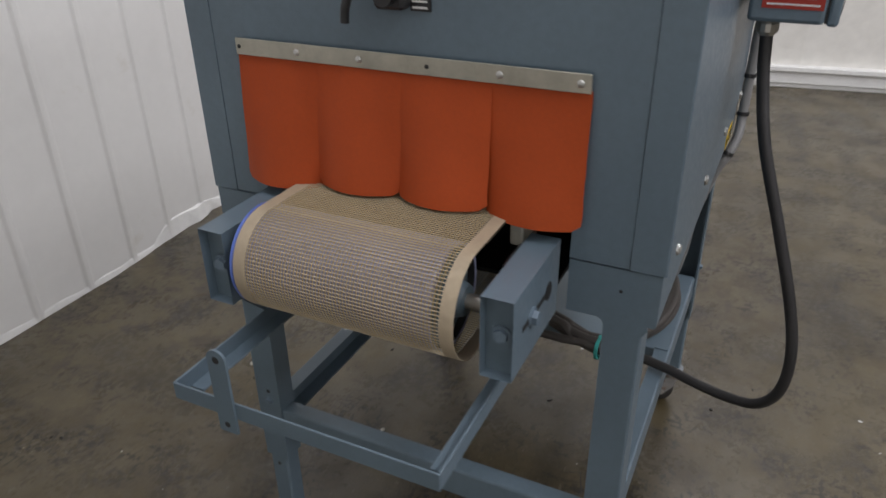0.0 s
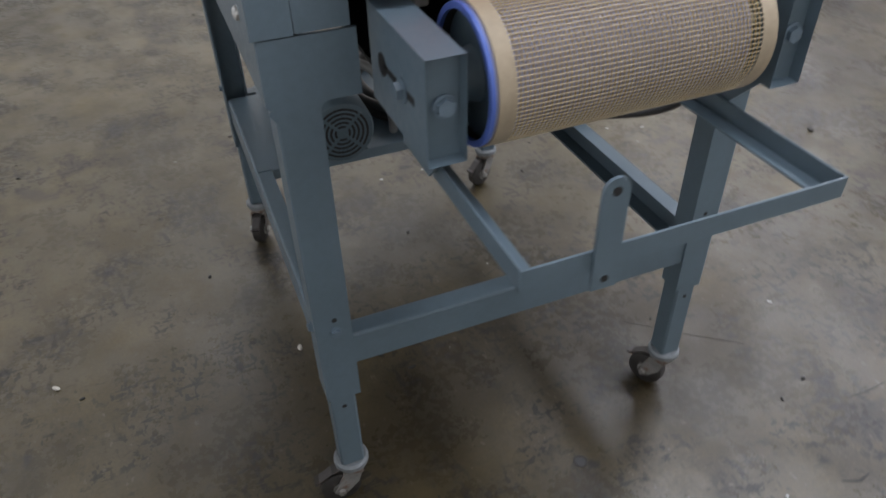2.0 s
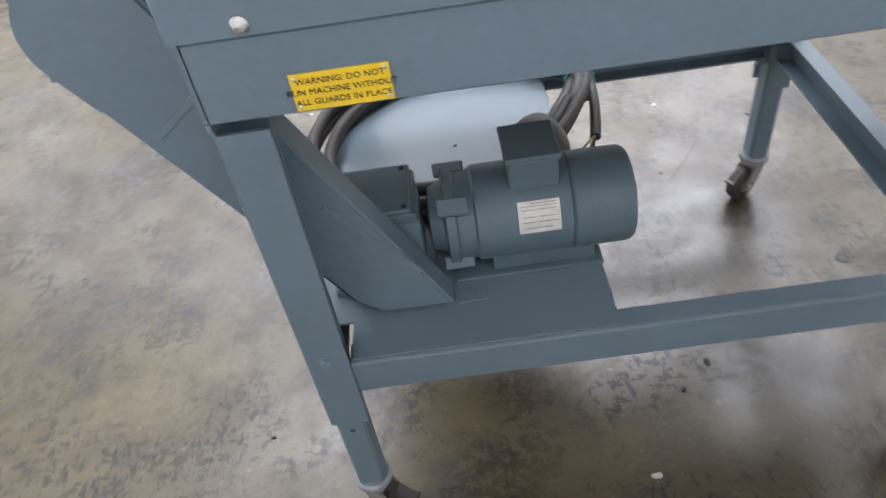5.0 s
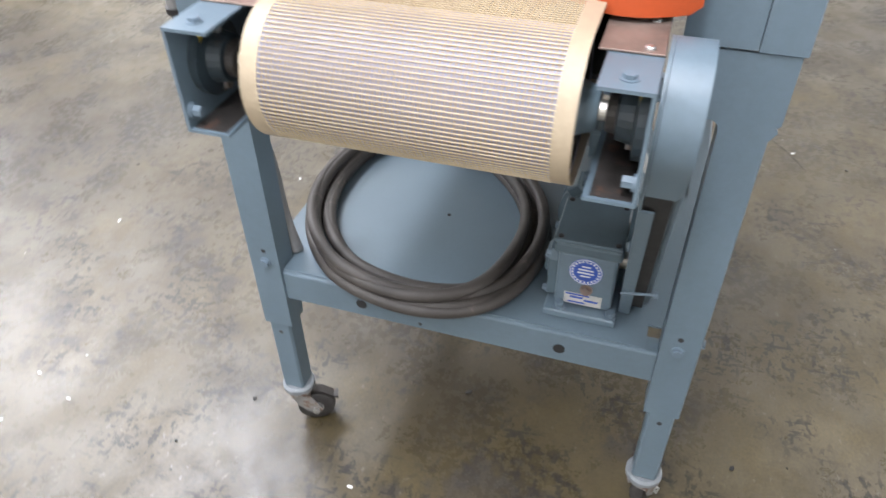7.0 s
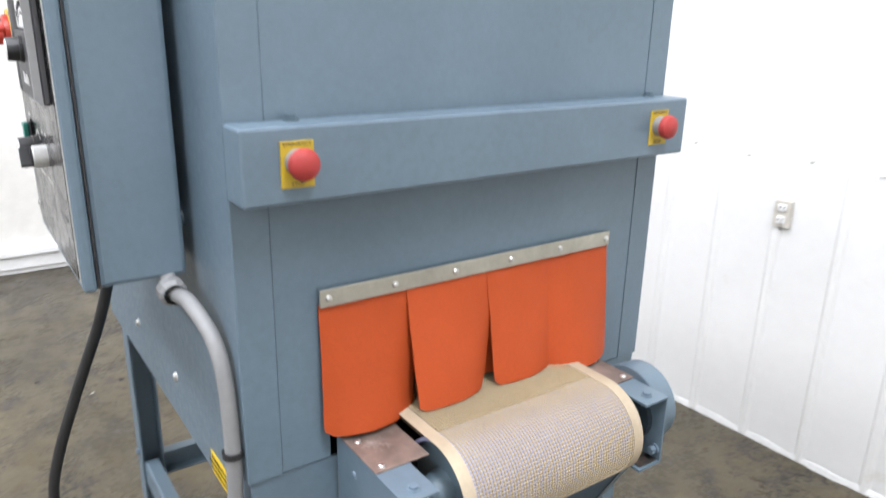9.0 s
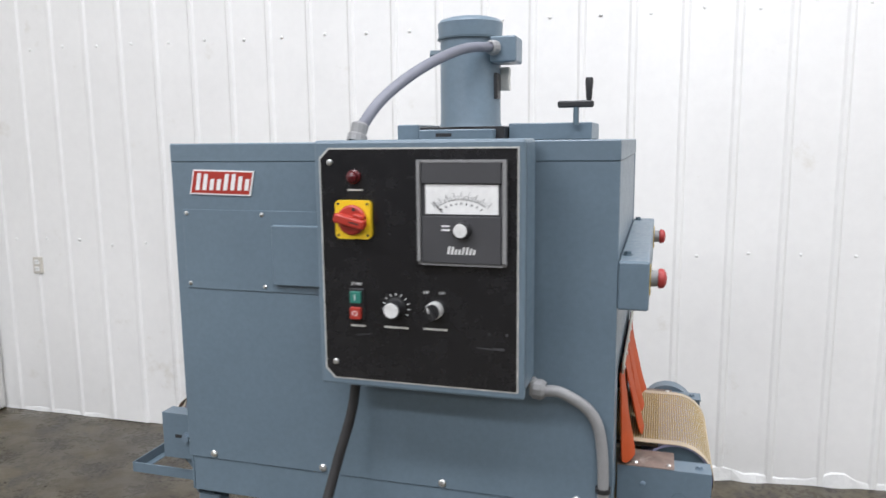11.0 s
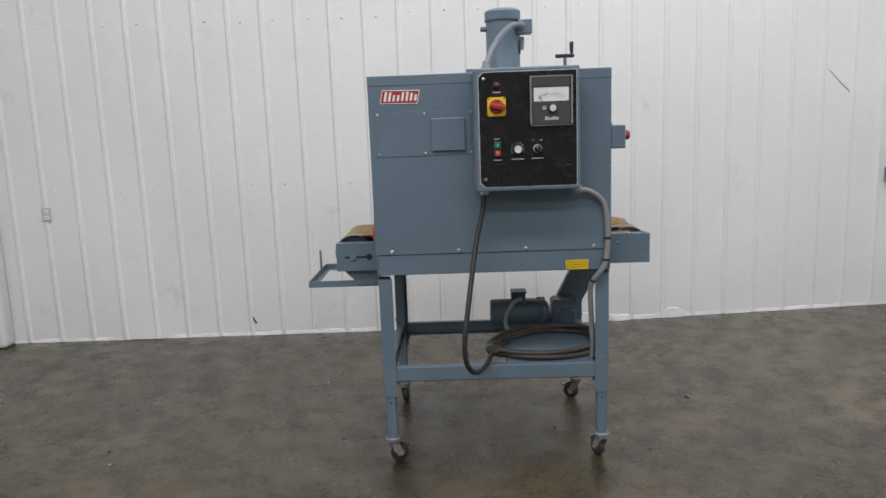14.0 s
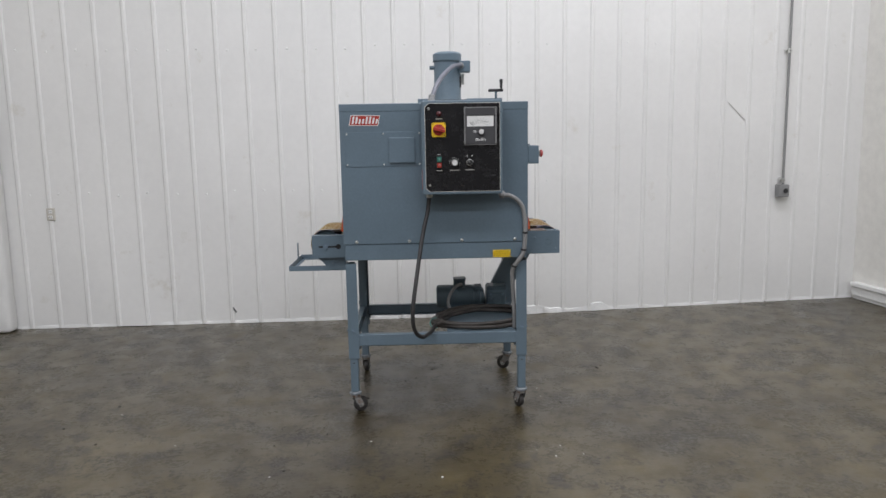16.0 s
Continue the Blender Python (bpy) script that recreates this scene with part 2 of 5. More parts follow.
# ---- mesh helpers ----
def part(name, bm, material, parent=None, label="", smooth=False):
    """Link a bmesh as one mesh object under its thing or part."""
    me = bpy.data.meshes.new(name)
    bmesh.ops.recalc_face_normals(bm, faces=bm.faces[:])
    bm.to_mesh(me)
    bm.free()
    for mt in (material if isinstance(material, (list, tuple)) else [material]):
        me.materials.append(mt)
    if smooth:
        me.shade_smooth()
        me.set_sharp_from_angle(angle=radians(38))
    ob = new(name, me)
    if parent:
        ob.parent = parent
    if label:
        tagged(ob, label)
    return ob


def share(name, source, parent, m):
    """A repeat of a part: its own object on the same mesh."""
    ob = new(name, source.data)
    ob.parent = parent
    ob.matrix_basis = m
    return ob


def box(bm, x0, x1, y0, y1, z0, z1, bev=0.0, m=None, seg=1):
    made = bmesh.ops.create_cube(bm, size=1.0, matrix=Matrix.Translation(((x0 + x1) / 2, (y0 + y1) / 2, (z0 + z1) / 2))
                                 @ Matrix.Diagonal((abs(x1 - x0), abs(y1 - y0), abs(z1 - z0), 1)))
    vs = made["verts"]
    if bev:
        es = list({e for v in vs for e in v.link_edges})
        r = bmesh.ops.bevel(bm, geom=es, offset=bev, segments=seg, affect="EDGES", profile=0.5)
        vs = list({v for f in r["faces"] for v in f.verts} | {v for v in vs if v.is_valid})
    if m is not None:
        bmesh.ops.transform(bm, matrix=m, verts=vs)
    return vs


def cyl(bm, p, q, r, r2=None, n=20, caps=True):
    """A cylinder or cone from p to q."""
    p, q = Vector(p), Vector(q)
    d = q - p
    m = Matrix.Translation((p + q) / 2) @ d.to_track_quat("Z", "Y").to_matrix().to_4x4()
    return bmesh.ops.create_cone(bm, cap_ends=caps, segments=n, radius1=r, radius2=r if r2 is None else r2, depth=d.length, matrix=m)["verts"]


def lathe(bm, p, axis, prof, n=28):
    """Revolve (distance along axis, radius) pairs round the axis from p."""
    p, a = Vector(p), Vector(axis).normalized()
    u = a.orthogonal().normalized()
    w = a.cross(u)
    rings = []
    for d, r in prof:
        if r <= 1e-6:
            rings.append([bm.verts.new(p + a * d)])
        else:
            rings.append([bm.verts.new(p + a * d + (u * math.cos(k * math.tau / n) + w * math.sin(k * math.tau / n)) * r) for k in range(n)])
    for s, t in zip(rings, rings[1:]):
        for k in range(n):
            j = (k + 1) % n
            if len(s) == 1 and len(t) == 1:
                continue
            if len(s) == 1:
                bm.faces.new((s[0], t[k], t[j]))
            elif len(t) == 1:
                bm.faces.new((s[k], t[0], s[j]))
            else:
                bm.faces.new((s[k], t[k], t[j], s[j]))


def smooth_path(pts, steps=8):
    """A Catmull-Rom line through the points."""
    pts = [Vector(p) for p in pts]
    ext = [pts[0] * 2 - pts[1]] + pts + [pts[-1] * 2 - pts[-2]]
    out = []
    for i in range(1, len(ext) - 2):
        a, b, c, d = ext[i - 1:i + 3]
        for k in range(steps):
            t = k / steps
            out.append(0.5 * (2 * b + (c - a) * t + (2 * a - 5 * b + 4 * c - d) * t * t + (3 * b - a - 3 * c + d) * t ** 3))
    return out + [pts[-1]]


def tube(bm, pts, r, n=10, steps=8, closed=False):
    """A round cable along a smooth line."""
    line = smooth_path(pts, steps) if steps else [Vector(p) for p in pts]
    up = Vector((0, 0, 1))
    rings = []
    prev = None
    for i, p in enumerate(line):
        a = line[max(i - 1, 0)]
        b = line[min(i + 1, len(line) - 1)]
        d = (b - a).normalized()
        if prev is None:
            u = d.orthogonal().normalized()
        else:
            u = (prev - d * prev.dot(d)).normalized()
        prev = u
        w = d.cross(u)
        rings.append([bm.verts.new(p + (u * math.cos(k * math.tau / n) + w * math.sin(k * math.tau / n)) * r) for k in range(n)])
    for s, t in zip(rings, rings[1:]):
        for k in range(n):
            bm.faces.new((s[k], t[k], t[(k + 1) % n], s[(k + 1) % n]))
    bm.faces.new(rings[0][::-1])
    bm.faces.new(rings[-1])


def extrude_outline(bm, outline, axis, a, b):
    """A prism: outline in the two other axes, from a to b along axis."""
    def at(u, v, w):
        return {"x": (w, u, v), "y": (u, w, v), "z": (u, v, w)}[axis]
    lo = [bm.verts.new(at(u, v, a)) for u, v in outline]
    hi = [bm.verts.new(at(u, v, b)) for u, v in outline]
    bm.faces.new(lo)
    bm.faces.new(hi[::-1])
    n = len(outline)
    for i in range(n):
        bm.faces.new((lo[i], hi[i], hi[(i + 1) % n], lo[(i + 1) % n]))


def dome(bm, p, axis, r, h, n=14):
    """A rounded screw head standing on a face."""
    lathe(bm, p, axis, [(-0.001, r), (h * 0.45, r * 0.93), (h * 0.8, r * 0.65), (h, 0)], n)


def hexbolt(bm, p, axis, r, h):
    p, a = Vector(p), Vector(axis).normalized()
    cyl(bm, p - a * 0.001, p + a * h * 0.25, r * 1.35, n=18)
    cyl(bm, p + a * h * 0.2, p + a * h, r, n=6)


def text_mesh(words, size, m, align="CENTER"):
    """Flat lettering as a bmesh."""
    c = bpy.data.curves.new("lettering", "FONT")
    c.body, c.size, c.align_x, c.align_y = words, size, align, "CENTER"
    c.resolution_u = 2
    c.extrude = 0.0002
    ob = bpy.data.objects.new("lettering", c)
    me = bpy.data.meshes.new_from_object(ob)
    bm = bmesh.new()
    bm.from_mesh(me)
    bmesh.ops.transform(bm, matrix=m, verts=bm.verts[:])
    bpy.data.objects.remove(ob)
    bpy.data.meshes.remove(me)
    bpy.data.curves.remove(c)
    return bm


def empty(name, label, category, group=""):
    return tagged(new(name), label, category, group)


# ---- room ----
ROOM = Matrix.Translation((0, 1.5595, 0)) @ Matrix.Rotation(math.atan(0.0685), 4, "Z")
CURB = 0.004                                      # the wall sheet ends this high over the floor


def wall_bow(u):
    """The long wall bends back a little on either side of its middle."""
    return 0.0465 * abs(u - 0.3)


LEFT_U, RIGHT_U, SIDE_V, FRONT_V, HIGH = -3.09, 3.37, -5.2, -12.0, 4.6
HALL = 7.5


def side_u(sgn, v):
    """The face of the west (1) or east (-1) side wall: the two spread apart towards the hall."""
    return LEFT_U + 0.09 * v if sgn > 0 else RIGHT_U - 0.08 * v


def in_room(ob):
    ob.matrix_world = ROOM
    return ob


def build_room():
    bm = bmesh.new()
    box(bm, -HALL - 0.1, HALL + 0.1, FRONT_V - 0.1, 0.3, -0.1, 0)
    tagged(in_room(part("floor", bm, FLOOR)), "brown-grey sealed concrete floor, blotchy and worn to a shine", "floor", kind="structure")
    bm = bmesh.new()
    box(bm, -HALL - 0.1, HALL + 0.1, FRONT_V - 0.1, 0.3, HIGH, HIGH + 0.1)
    tagged(in_room(part("ceiling", bm, CEIL)), "unseen ceiling, its grey set for the bounce light", "ceiling", kind="structure")
    # back wall: enamelled sheet with narrow upright ribs
    bm = bmesh.new()
    pitch, prof = 0.203, []
    u = LEFT_U
    while u < RIGHT_U:
        for du, dv in ((0.0, 0.0), (0.01, -0.009), (0.026, -0.009), (0.036, 0.0)):
            if u + du < RIGHT_U:
                prof.append((u + du, dv))
        u += pitch
    prof.append((RIGHT_U, 0.0))
    rows = [CURB, 0.1, 0.2, 0.35, 0.55, 0.9, 1.6, 2.4, 3.4, HIGH]

    def dent(a, z):
        """Buckled foot of two ribs."""
        return 0.035 * math.exp(-z / 0.22) * (math.exp(-((a + 2.15) / 0.09) ** 2) - 0.5 * math.exp(-((a + 1.0) / 0.07) ** 2))

    grid = []
    for z in rows:
        grid.append([bm.verts.new((a + dent(a, z), b + wall_bow(a) - dent(a, z) + 0.006 * noise.noise(Vector((a * 1.7, z * 1.3, 3.1))), z)) for a, b in prof])
    for r0, r1 in zip(grid, grid[1:]):
        for i in range(len(prof) - 1):
            bm.faces.new((r0[i], r0[i + 1], r1[i + 1], r1[i]))
    box(bm, LEFT_U - 0.1, RIGHT_U + 0.1, 0.16, 0.26, 0, HIGH)
    wall = tagged(in_room(part("wall_north", bm, WALL)), "white enamelled metal wall with narrow upright ribs", "wall", kind="structure")
    bm = bmesh.new()
    u = LEFT_U + 0.12
    while u < RIGHT_U:
        for z in (0.97, 1.95, 3.1):
            dome(bm, (u - 0.03 + random.uniform(-0.006, 0.006), wall_bow(u), z + random.uniform(-0.012, 0.012) + 0.02 * math.sin(u)), (0, -1, 0), 0.0075, 0.006, 8)
        u += pitch
    sc = part("sheet_screws", bm, TRIM, wall, "small painted sheet screws")
    tagged(sc, kind="stuff")
    # torn white strip along the foot of the wall
    bm = bmesh.new()
    n = 130
    prev = None
    for i in range(n + 1):
        a = LEFT_U + (RIGHT_U - LEFT_U) * i / n
        worn = 1.0 if 0.5 < a < 1.35 else 0.2
        h = 0.009 + 0.05 * worn * (0.5 + noise.noise(Vector((a * 9, 0.3, 0))))
        out = -0.005 - 0.05 * worn * abs(noise.noise(Vector((a * 6, 2.0, 0))))
        cur = [bm.verts.new(q) for q in ((a, wall_bow(a) - 0.002, CURB + h + 0.005), (a, wall_bow(a) + out * 0.6, CURB + h), (a, wall_bow(a) + out, 0.001))]
        if prev:
            for k in range(2):
                bm.faces.new((prev[k], cur[k], cur[k + 1], prev[k + 1]))
        prev = cur
    tagged(in_room(part("baseboard", bm, TRIM, None)), "thin torn white strip along the wall foot", "baseboard", kind="structure")
    # side walls with a two-step foot rail
    for name, sgn in (("wall_west", 1), ("wall_east", -1)):
        bm = bmesh.new()
        v = 0.15
        cols = []
        while v > SIDE_V + 0.3:
            cols.append((v, 0.0))
            cols.append((v - 0.012, 0.004))
            cols.append((v - 0.024, 0.0))
            for k in range(1, 6):
                cols.append((v - 1.2 * k / 6, 0.0))
            v -= 1.2
        cols.append((SIDE_V, 0.0))
        zs = [0, 0.4, 0.9, 1.5, 2.2, 3.0, 3.8, HIGH]
        g = [[bm.verts.new((side_u(sgn, vv) + sgn * (d + 0.012 * noise.noise(Vector((vv * 1.1, zz * 0.7, sgn * 4.0)))), vv, zz)) for vv, d in cols] for zz in zs]
        for r0, r1 in zip(g, g[1:]):
            for i in range(len(cols) - 1):
                bm.faces.new((r0[i], r0[i + 1], r1[i + 1], r1[i]))
        far, near = side_u(sgn, 0.26), side_u(sgn, SIDE_V)
        extrude_outline(bm, [(far - sgn * 0.03, 0.26), (near - sgn * 0.03, SIDE_V), (near - sgn * 0.13, SIDE_V), (far - sgn * 0.13, 0.26)], "z", 0, HIGH)
        tagged(in_room(part(name, bm, WALL_SIDE, smooth=True)), "off-white lined wall with a white foot rail", "wall", kind="structure")
        bm = bmesh.new()
        far = side_u(sgn, 0.1)
        for out, z0, z1 in ((0.035, 0.03, 0.105), (0.055, 0.105, 0.135), (0.022, 0.002, 0.03)):
            extrude_outline(bm, [(far - sgn * 0.02, 0.1), (near - sgn * 0.02, SIDE_V), (near + sgn * out, SIDE_V), (far + sgn * out, 0.1)], "z", z0, z1)
        bmesh.ops.bevel(bm, geom=bm.edges[:], offset=0.003, segments=1, affect="EDGES")
        tagged(in_room(part("foot_rail", bm, TRIM)), "white two-step rail along the wall foot", "baseboard", kind="structure")
    # hall walls out of view, added to shape the fill light
    bm = bmesh.new()
    box(bm, -HALL - 0.1, HALL + 0.1, FRONT_V - 0.1, FRONT_V, 0, HIGH)
    tagged(in_room(part("wall_south", bm, HALL_WALL)), "unseen grey end wall, added to close the hall and limit bounce light", "wall", kind="structure")
    for name, sgn, u0 in (("wall_southwest", -1, side_u(1, SIDE_V)), ("wall_southeast", 1, side_u(-1, SIDE_V))):
        bm = bmesh.new()
        extrude_outline(bm, [(u0 + sgn * 0.13, SIDE_V), (sgn * HALL, SIDE_V), (sgn * HALL, FRONT_V), (sgn * (HALL + 0.1), FRONT_V), (sgn * (HALL + 0.1), SIDE_V + 0.1), (u0 + sgn * 0.13, SIDE_V + 0.1)], "z", 0, HIGH)
        tagged(in_room(part(name, bm, HALL_WALL)), "unseen grey side wall of the hall, added to limit bounce light", "wall", kind="structure")
    bm = bmesh.new()
    box(bm, LEFT_U - 0.01, LEFT_U + 0.13, 0.03, 0.15, 0, HIGH, 0.03, seg=3)
    tagged(in_room(part("corner_trim", bm, WALL, smooth=True)), "white rounded trim in the wall corner", "trim", kind="structure")


build_room()


def wall_outlet(u, z):
    e = empty("wall_outlet", "cream double power outlet set in the ribbed wall", "outlet")
    e.matrix_world = ROOM @ pose(u, wall_bow(u) - 0.012, z)
    bm = bmesh.new()
    box(bm, -0.027, 0.027, -0.004, 0.012, -0.044, 0.044, 0.003)
    part("cover_plate", bm, OUTLET, e)
    for dz in (0.019, -0.019):
        bm = bmesh.new()
        box(bm, -0.014, 0.014, -0.008, -0.003, dz - 0.012, dz + 0.012, 0.003)
        s = part("socket", bm, WHITE, e)
        for dx in (-0.006, 0.006):
            bm = bmesh.new()
            box(bm, dx - 0.0014, dx + 0.0014, -0.0085, -0.0078, dz - 0.003, dz + 0.006)
            part("slot", bm, BLACK, s)


def conduit_box(u, z):
    e = empty("conduit_outlet", "grey metal outlet box on a wall conduit", "outlet box")
    e.matrix_world = ROOM @ pose(u, wall_bow(u) - 0.012, z)
    bm = bmesh.new()
    box(bm, -0.046, 0.04, -0.05, 0.012, -0.047, 0.047, 0.006)
    part("box", bm, CONDUIT, e)
    bm = bmesh.new()
    lathe(bm, (0.006, -0.047, 0), (0, -1, 0), [(0, 0.026), (0.006, 0.026), (0.008, 0.02)], 20)
    part("socket_rim", bm, CONDUIT, e)
    bm = bmesh.new()
    cyl(bm, (0.006, -0.055, 0), (0.006, -0.0505, 0), 0.019)
    part("socket_face", bm, BLACK, e)
    bm = bmesh.new()
    cyl(bm, (0, -0.02, 0.042), (0, -0.02, HIGH - z - 0.001), 0.0095, n=14)
    part("pipe", bm, CONDUIT, e)
    for zz in (0.06, 1.02, 2.0):
        bm = bmesh.new()
        cyl(bm, (0, -0.02, zz), (0, -0.02, zz + 0.035), 0.013, n=14)
        box(bm, -0.03, 0.03, -0.006, 0.002, zz + 0.01, zz + 0.025)
        part("coupling", bm, ZINC, e)


wall_outlet(-2.66, 0.822)
wall_outlet(-0.01, 0.798)
conduit_box(2.7, 0.866)

# ---- the machine ----
XA, XB, YM, YP = -0.41, 0.441, -0.32, 0.369      # hood faces
ZB, ZP, ZT = 0.744, 0.821, 1.456                  # flange foot, hood foot, top
BELT_Y0, BELT_Y1, BELT_Z, BELT_R = -0.123, 0.184, 0.868, 0.069
AXIS_A, AXIS_B = (-0.522, BELT_Z - BELT_R), (0.55, BELT_Z - BELT_R)
SHELF_Z = 0.388
LEG_A, LEG_B, LEG_TOP = -0.408, 0.438, 0.728         # outer faces of the legs, and where they meet the end plates

machine = empty("shrink_tunnel", "blue-grey painted shrink tunnel with mesh conveyor, standing on casters", "packaging machine")
OPEN_A, OPEN_B = (-0.2, 0.266, 0.75, 1.03), (-0.21, 0.255, 0.75, 1.03)


def slanted_bars(x0, z0, step, y, parent, name):
    """A row of plain slanted white bars, tall and short, in place of a lettered mark."""
    for k, high in enumerate((2.15, 2.05, 1.4, 1.4, 2.05, 2.05, 1.75, 1.4)):
        bm = bmesh.new()
        x, h, w = x0 + step * k, high * step, 0.55 * step
        extrude_outline(bm, [(x, z0), (x + w, z0), (x + w + 0.2 * h, z0 + h), (x + 0.2 * h, z0 + h)], "y", y - 0.0006, y)
        part(name, bm, WHITE, parent)


def build_hood():
    t = 0.012
    # front and back sheets fold round the corners into narrow returns
    for name, y, d in (("front_wall", YM, 1), ("back_wall", YP, -1)):
        bm = bmesh.new()
        c = 0.0015
        extrude_outline(bm, [(XA + c, y), (XB - c, y), (XB, y + d * c), (XB, y + d * 0.044), (XB - t, y + d * 0.044), (XB - t, y + d * t), (XA + t, y + d * t), (XA + t, y + d * 0.044),
                             (XA, y + d * 0.044), (XA, y + d * c)], "z", ZP, ZT - 0.0355)
        part(name, bm, PAINT, machine)
    for x, sgn, hole in ((XA, 1, OPEN_A), (XB, -1, OPEN_B)):
        bm = bmesh.new()
        ya, yb, za, zb = YM + 0.0449, YP - 0.0449, ZP + 0.001, ZT - 0.0356
        extrude_outline(bm, [(ya, za), (hole[0], za), (hole[0], hole[3]), (hole[1], hole[3]), (hole[1], za), (yb, za), (yb, zb), (ya, zb)], "x", x + sgn * 0.001, x + sgn * t)
        part("end_panel", bm, PAINT, machine, "flat end panel with a tunnel mouth")
    # cap
    bm = bmesh.new()
    box(bm, XA - 0.0006, XB + 0.0006, YM - 0.0006, YP + 0.0006, ZT - 0.0352, ZT, 0.002)
    part("top_cover", bm, PAINT, machine, "shallow lidded top")
    # lower flange band
    bm = bmesh.new()
    box(bm, LEG_A + 0.0042, LEG_B - 0.0042, YM + 0.004, YM + 0.016, ZB, ZP - 0.002, 0.002)
    part("flange", bm, PAINT, machine)
    bm = bmesh.new()
    box(bm, LEG_A + 0.0042, LEG_B - 0.0042, YP - 0.016, YP - 0.004, ZB, ZP - 0.002, 0.002)
    part("flange", bm, PAINT, machine)
    # end plates that run down into the legs through rounded corners
    for x, sgn in ((LEG_A, 1), (LEG_B, -1)):
        for edge, leg, inner, d in ((YM + 0.004, -0.3005, -0.2, 1), (YP - 0.004, 0.3575, 0.26, -1)):
            heel = leg + d * 0.05
            r0, r1 = 0.006, 0.012
            out = [(edge, ZP - 0.002), (edge, ZB + 0.003), (edge + d * 0.003, ZB)]
            out += [(leg - d * r0 * math.cos(radians(a)), ZB - r0 + r0 * math.sin(radians(a))) for a in (90, 60, 30, 0)]
            out += [(leg, LEG_TOP), (heel, LEG_TOP)]
            out += [(heel + d * (r1 - r1 * math.cos(radians(a))), ZB - r1 + r1 * math.sin(radians(a))) for a in (0, 22, 45, 68, 90)]
            out += [(inner, ZB), (inner, ZP - 0.002)]
            bm = bmesh.new()
            extrude_outline(bm, out, "x", x, x + sgn * 0.004)
            plate = part("end_plate", bm, PAINT, machine, "sheet plate that runs down into the leg")
            if sgn > 0 and d > 0:
                bm = bmesh.new()
                cyl(bm, (x - 0.0005, -0.268, 0.788), (x + 0.001, -0.268, 0.788), 0.0024, n=10)
                part("hole", bm, DARK, plate)
    # tunnel lining, its inner shade put into a near-black colour
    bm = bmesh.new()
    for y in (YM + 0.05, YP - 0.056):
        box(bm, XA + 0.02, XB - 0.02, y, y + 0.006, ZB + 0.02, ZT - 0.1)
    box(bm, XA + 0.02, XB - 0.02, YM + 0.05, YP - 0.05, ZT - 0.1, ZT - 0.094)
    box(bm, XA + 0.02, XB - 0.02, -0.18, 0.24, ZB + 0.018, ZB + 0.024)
    part("tunnel_lining", bm, DARK, machine, "heated tunnel lining, near-black for the shade inside")
    # service cover, hatch and their screws on the control side
    bm = bmesh.new()
    box(bm, -0.388, -0.05, YM - 0.0025, YM - 0.0005, 1.174, 1.33, 0.0008)
    cover = part("service_cover", bm, PAINT, machine, "screwed flat service cover")
    for x in (-0.379, -0.214, -0.052):
        for z in (1.184, 1.322):
            bm = bmesh.new()
            dome(bm, (x, YM - 0.0025, z), (0, -1, 0), 0.0045, 0.003, 10)
            part("screw", bm, ZINC, cover)
    bm = bmesh.new()
    box(bm, -0.19, -0.0725, YM - 0.014, YM - 0.0028, 1.19, 1.304, 0.002)
    part("hatch", bm, PAINT, machine, "small raised square hatch")
    for x in (-0.35, -0.107, 0.135, 0.38):
        for y, d in ((YM, -1), (YP, 1)):
            bm = bmesh.new()
            dome(bm, (x, y, 0.831), (0, d, 0), 0.008, 0.006)
            part("screw", bm, ZINC, machine)
    # name badge: red slanted plate with a white band
    bm = bmesh.new()
    out = [(-0.368, 1.36), (-0.236, 1.357), (-0.226, 1.404), (-0.358, 1.407)]
    extrude_outline(bm, out, "y", YM - 0.003, YM - 0.0003)
    badge = part("badge", bm, WHITE, machine, "slanted red badge with a white rim")
    bm = bmesh.new()
    extrude_outline(bm, [(-0.365, 1.3625), (-0.2385, 1.3597), (-0.2292, 1.4012), (-0.3555, 1.4042)], "y", YM - 0.0036, YM - 0.003)
    part("badge_field", bm, RED, badge)
    slanted_bars(-0.3545, 1.3675, 0.0152, YM - 0.0036, badge, "badge_bar")
    for x, y, d, turn in ((0.319, YM + 0.004, -1, 0), (0.316, YP - 0.004, 1, 180)):
        bm = bmesh.new()
        box(bm, x - 0.041, x + 0.041, y + d * 0.0015, y - d * 0.0005, 0.747, 0.781, 0.0)
        lab = part("warning_label", bm, YELLOW, machine, "yellow warning label with black lettering")
        m = Matrix.Translation((x, y + d * 0.0019, 0.764)) @ Matrix.Rotation(radians(turn), 4, "Z") @ Matrix.Rotation(radians(90), 4, "X")
        for k, words in enumerate(("WARNING: DO NOT", "RUN MACHINE WITHOUT", "ALL GUARDS IN PLACE")):
            part("lettering", text_mesh(words, 0.0078, m @ Matrix.Translation((0, 0.0095 - 0.0095 * k, 0))), BLACK, lab)
        for dx in (-0.037, 0.037):
            for dz in (0.777, 0.751):
                bm = bmesh.new()
                dome(bm, (x + dx, y + d * 0.0015, dz), (0, d, 0), 0.0022, 0.001, 8)
                part("rivet", bm, ZINC, lab)


build_hood()


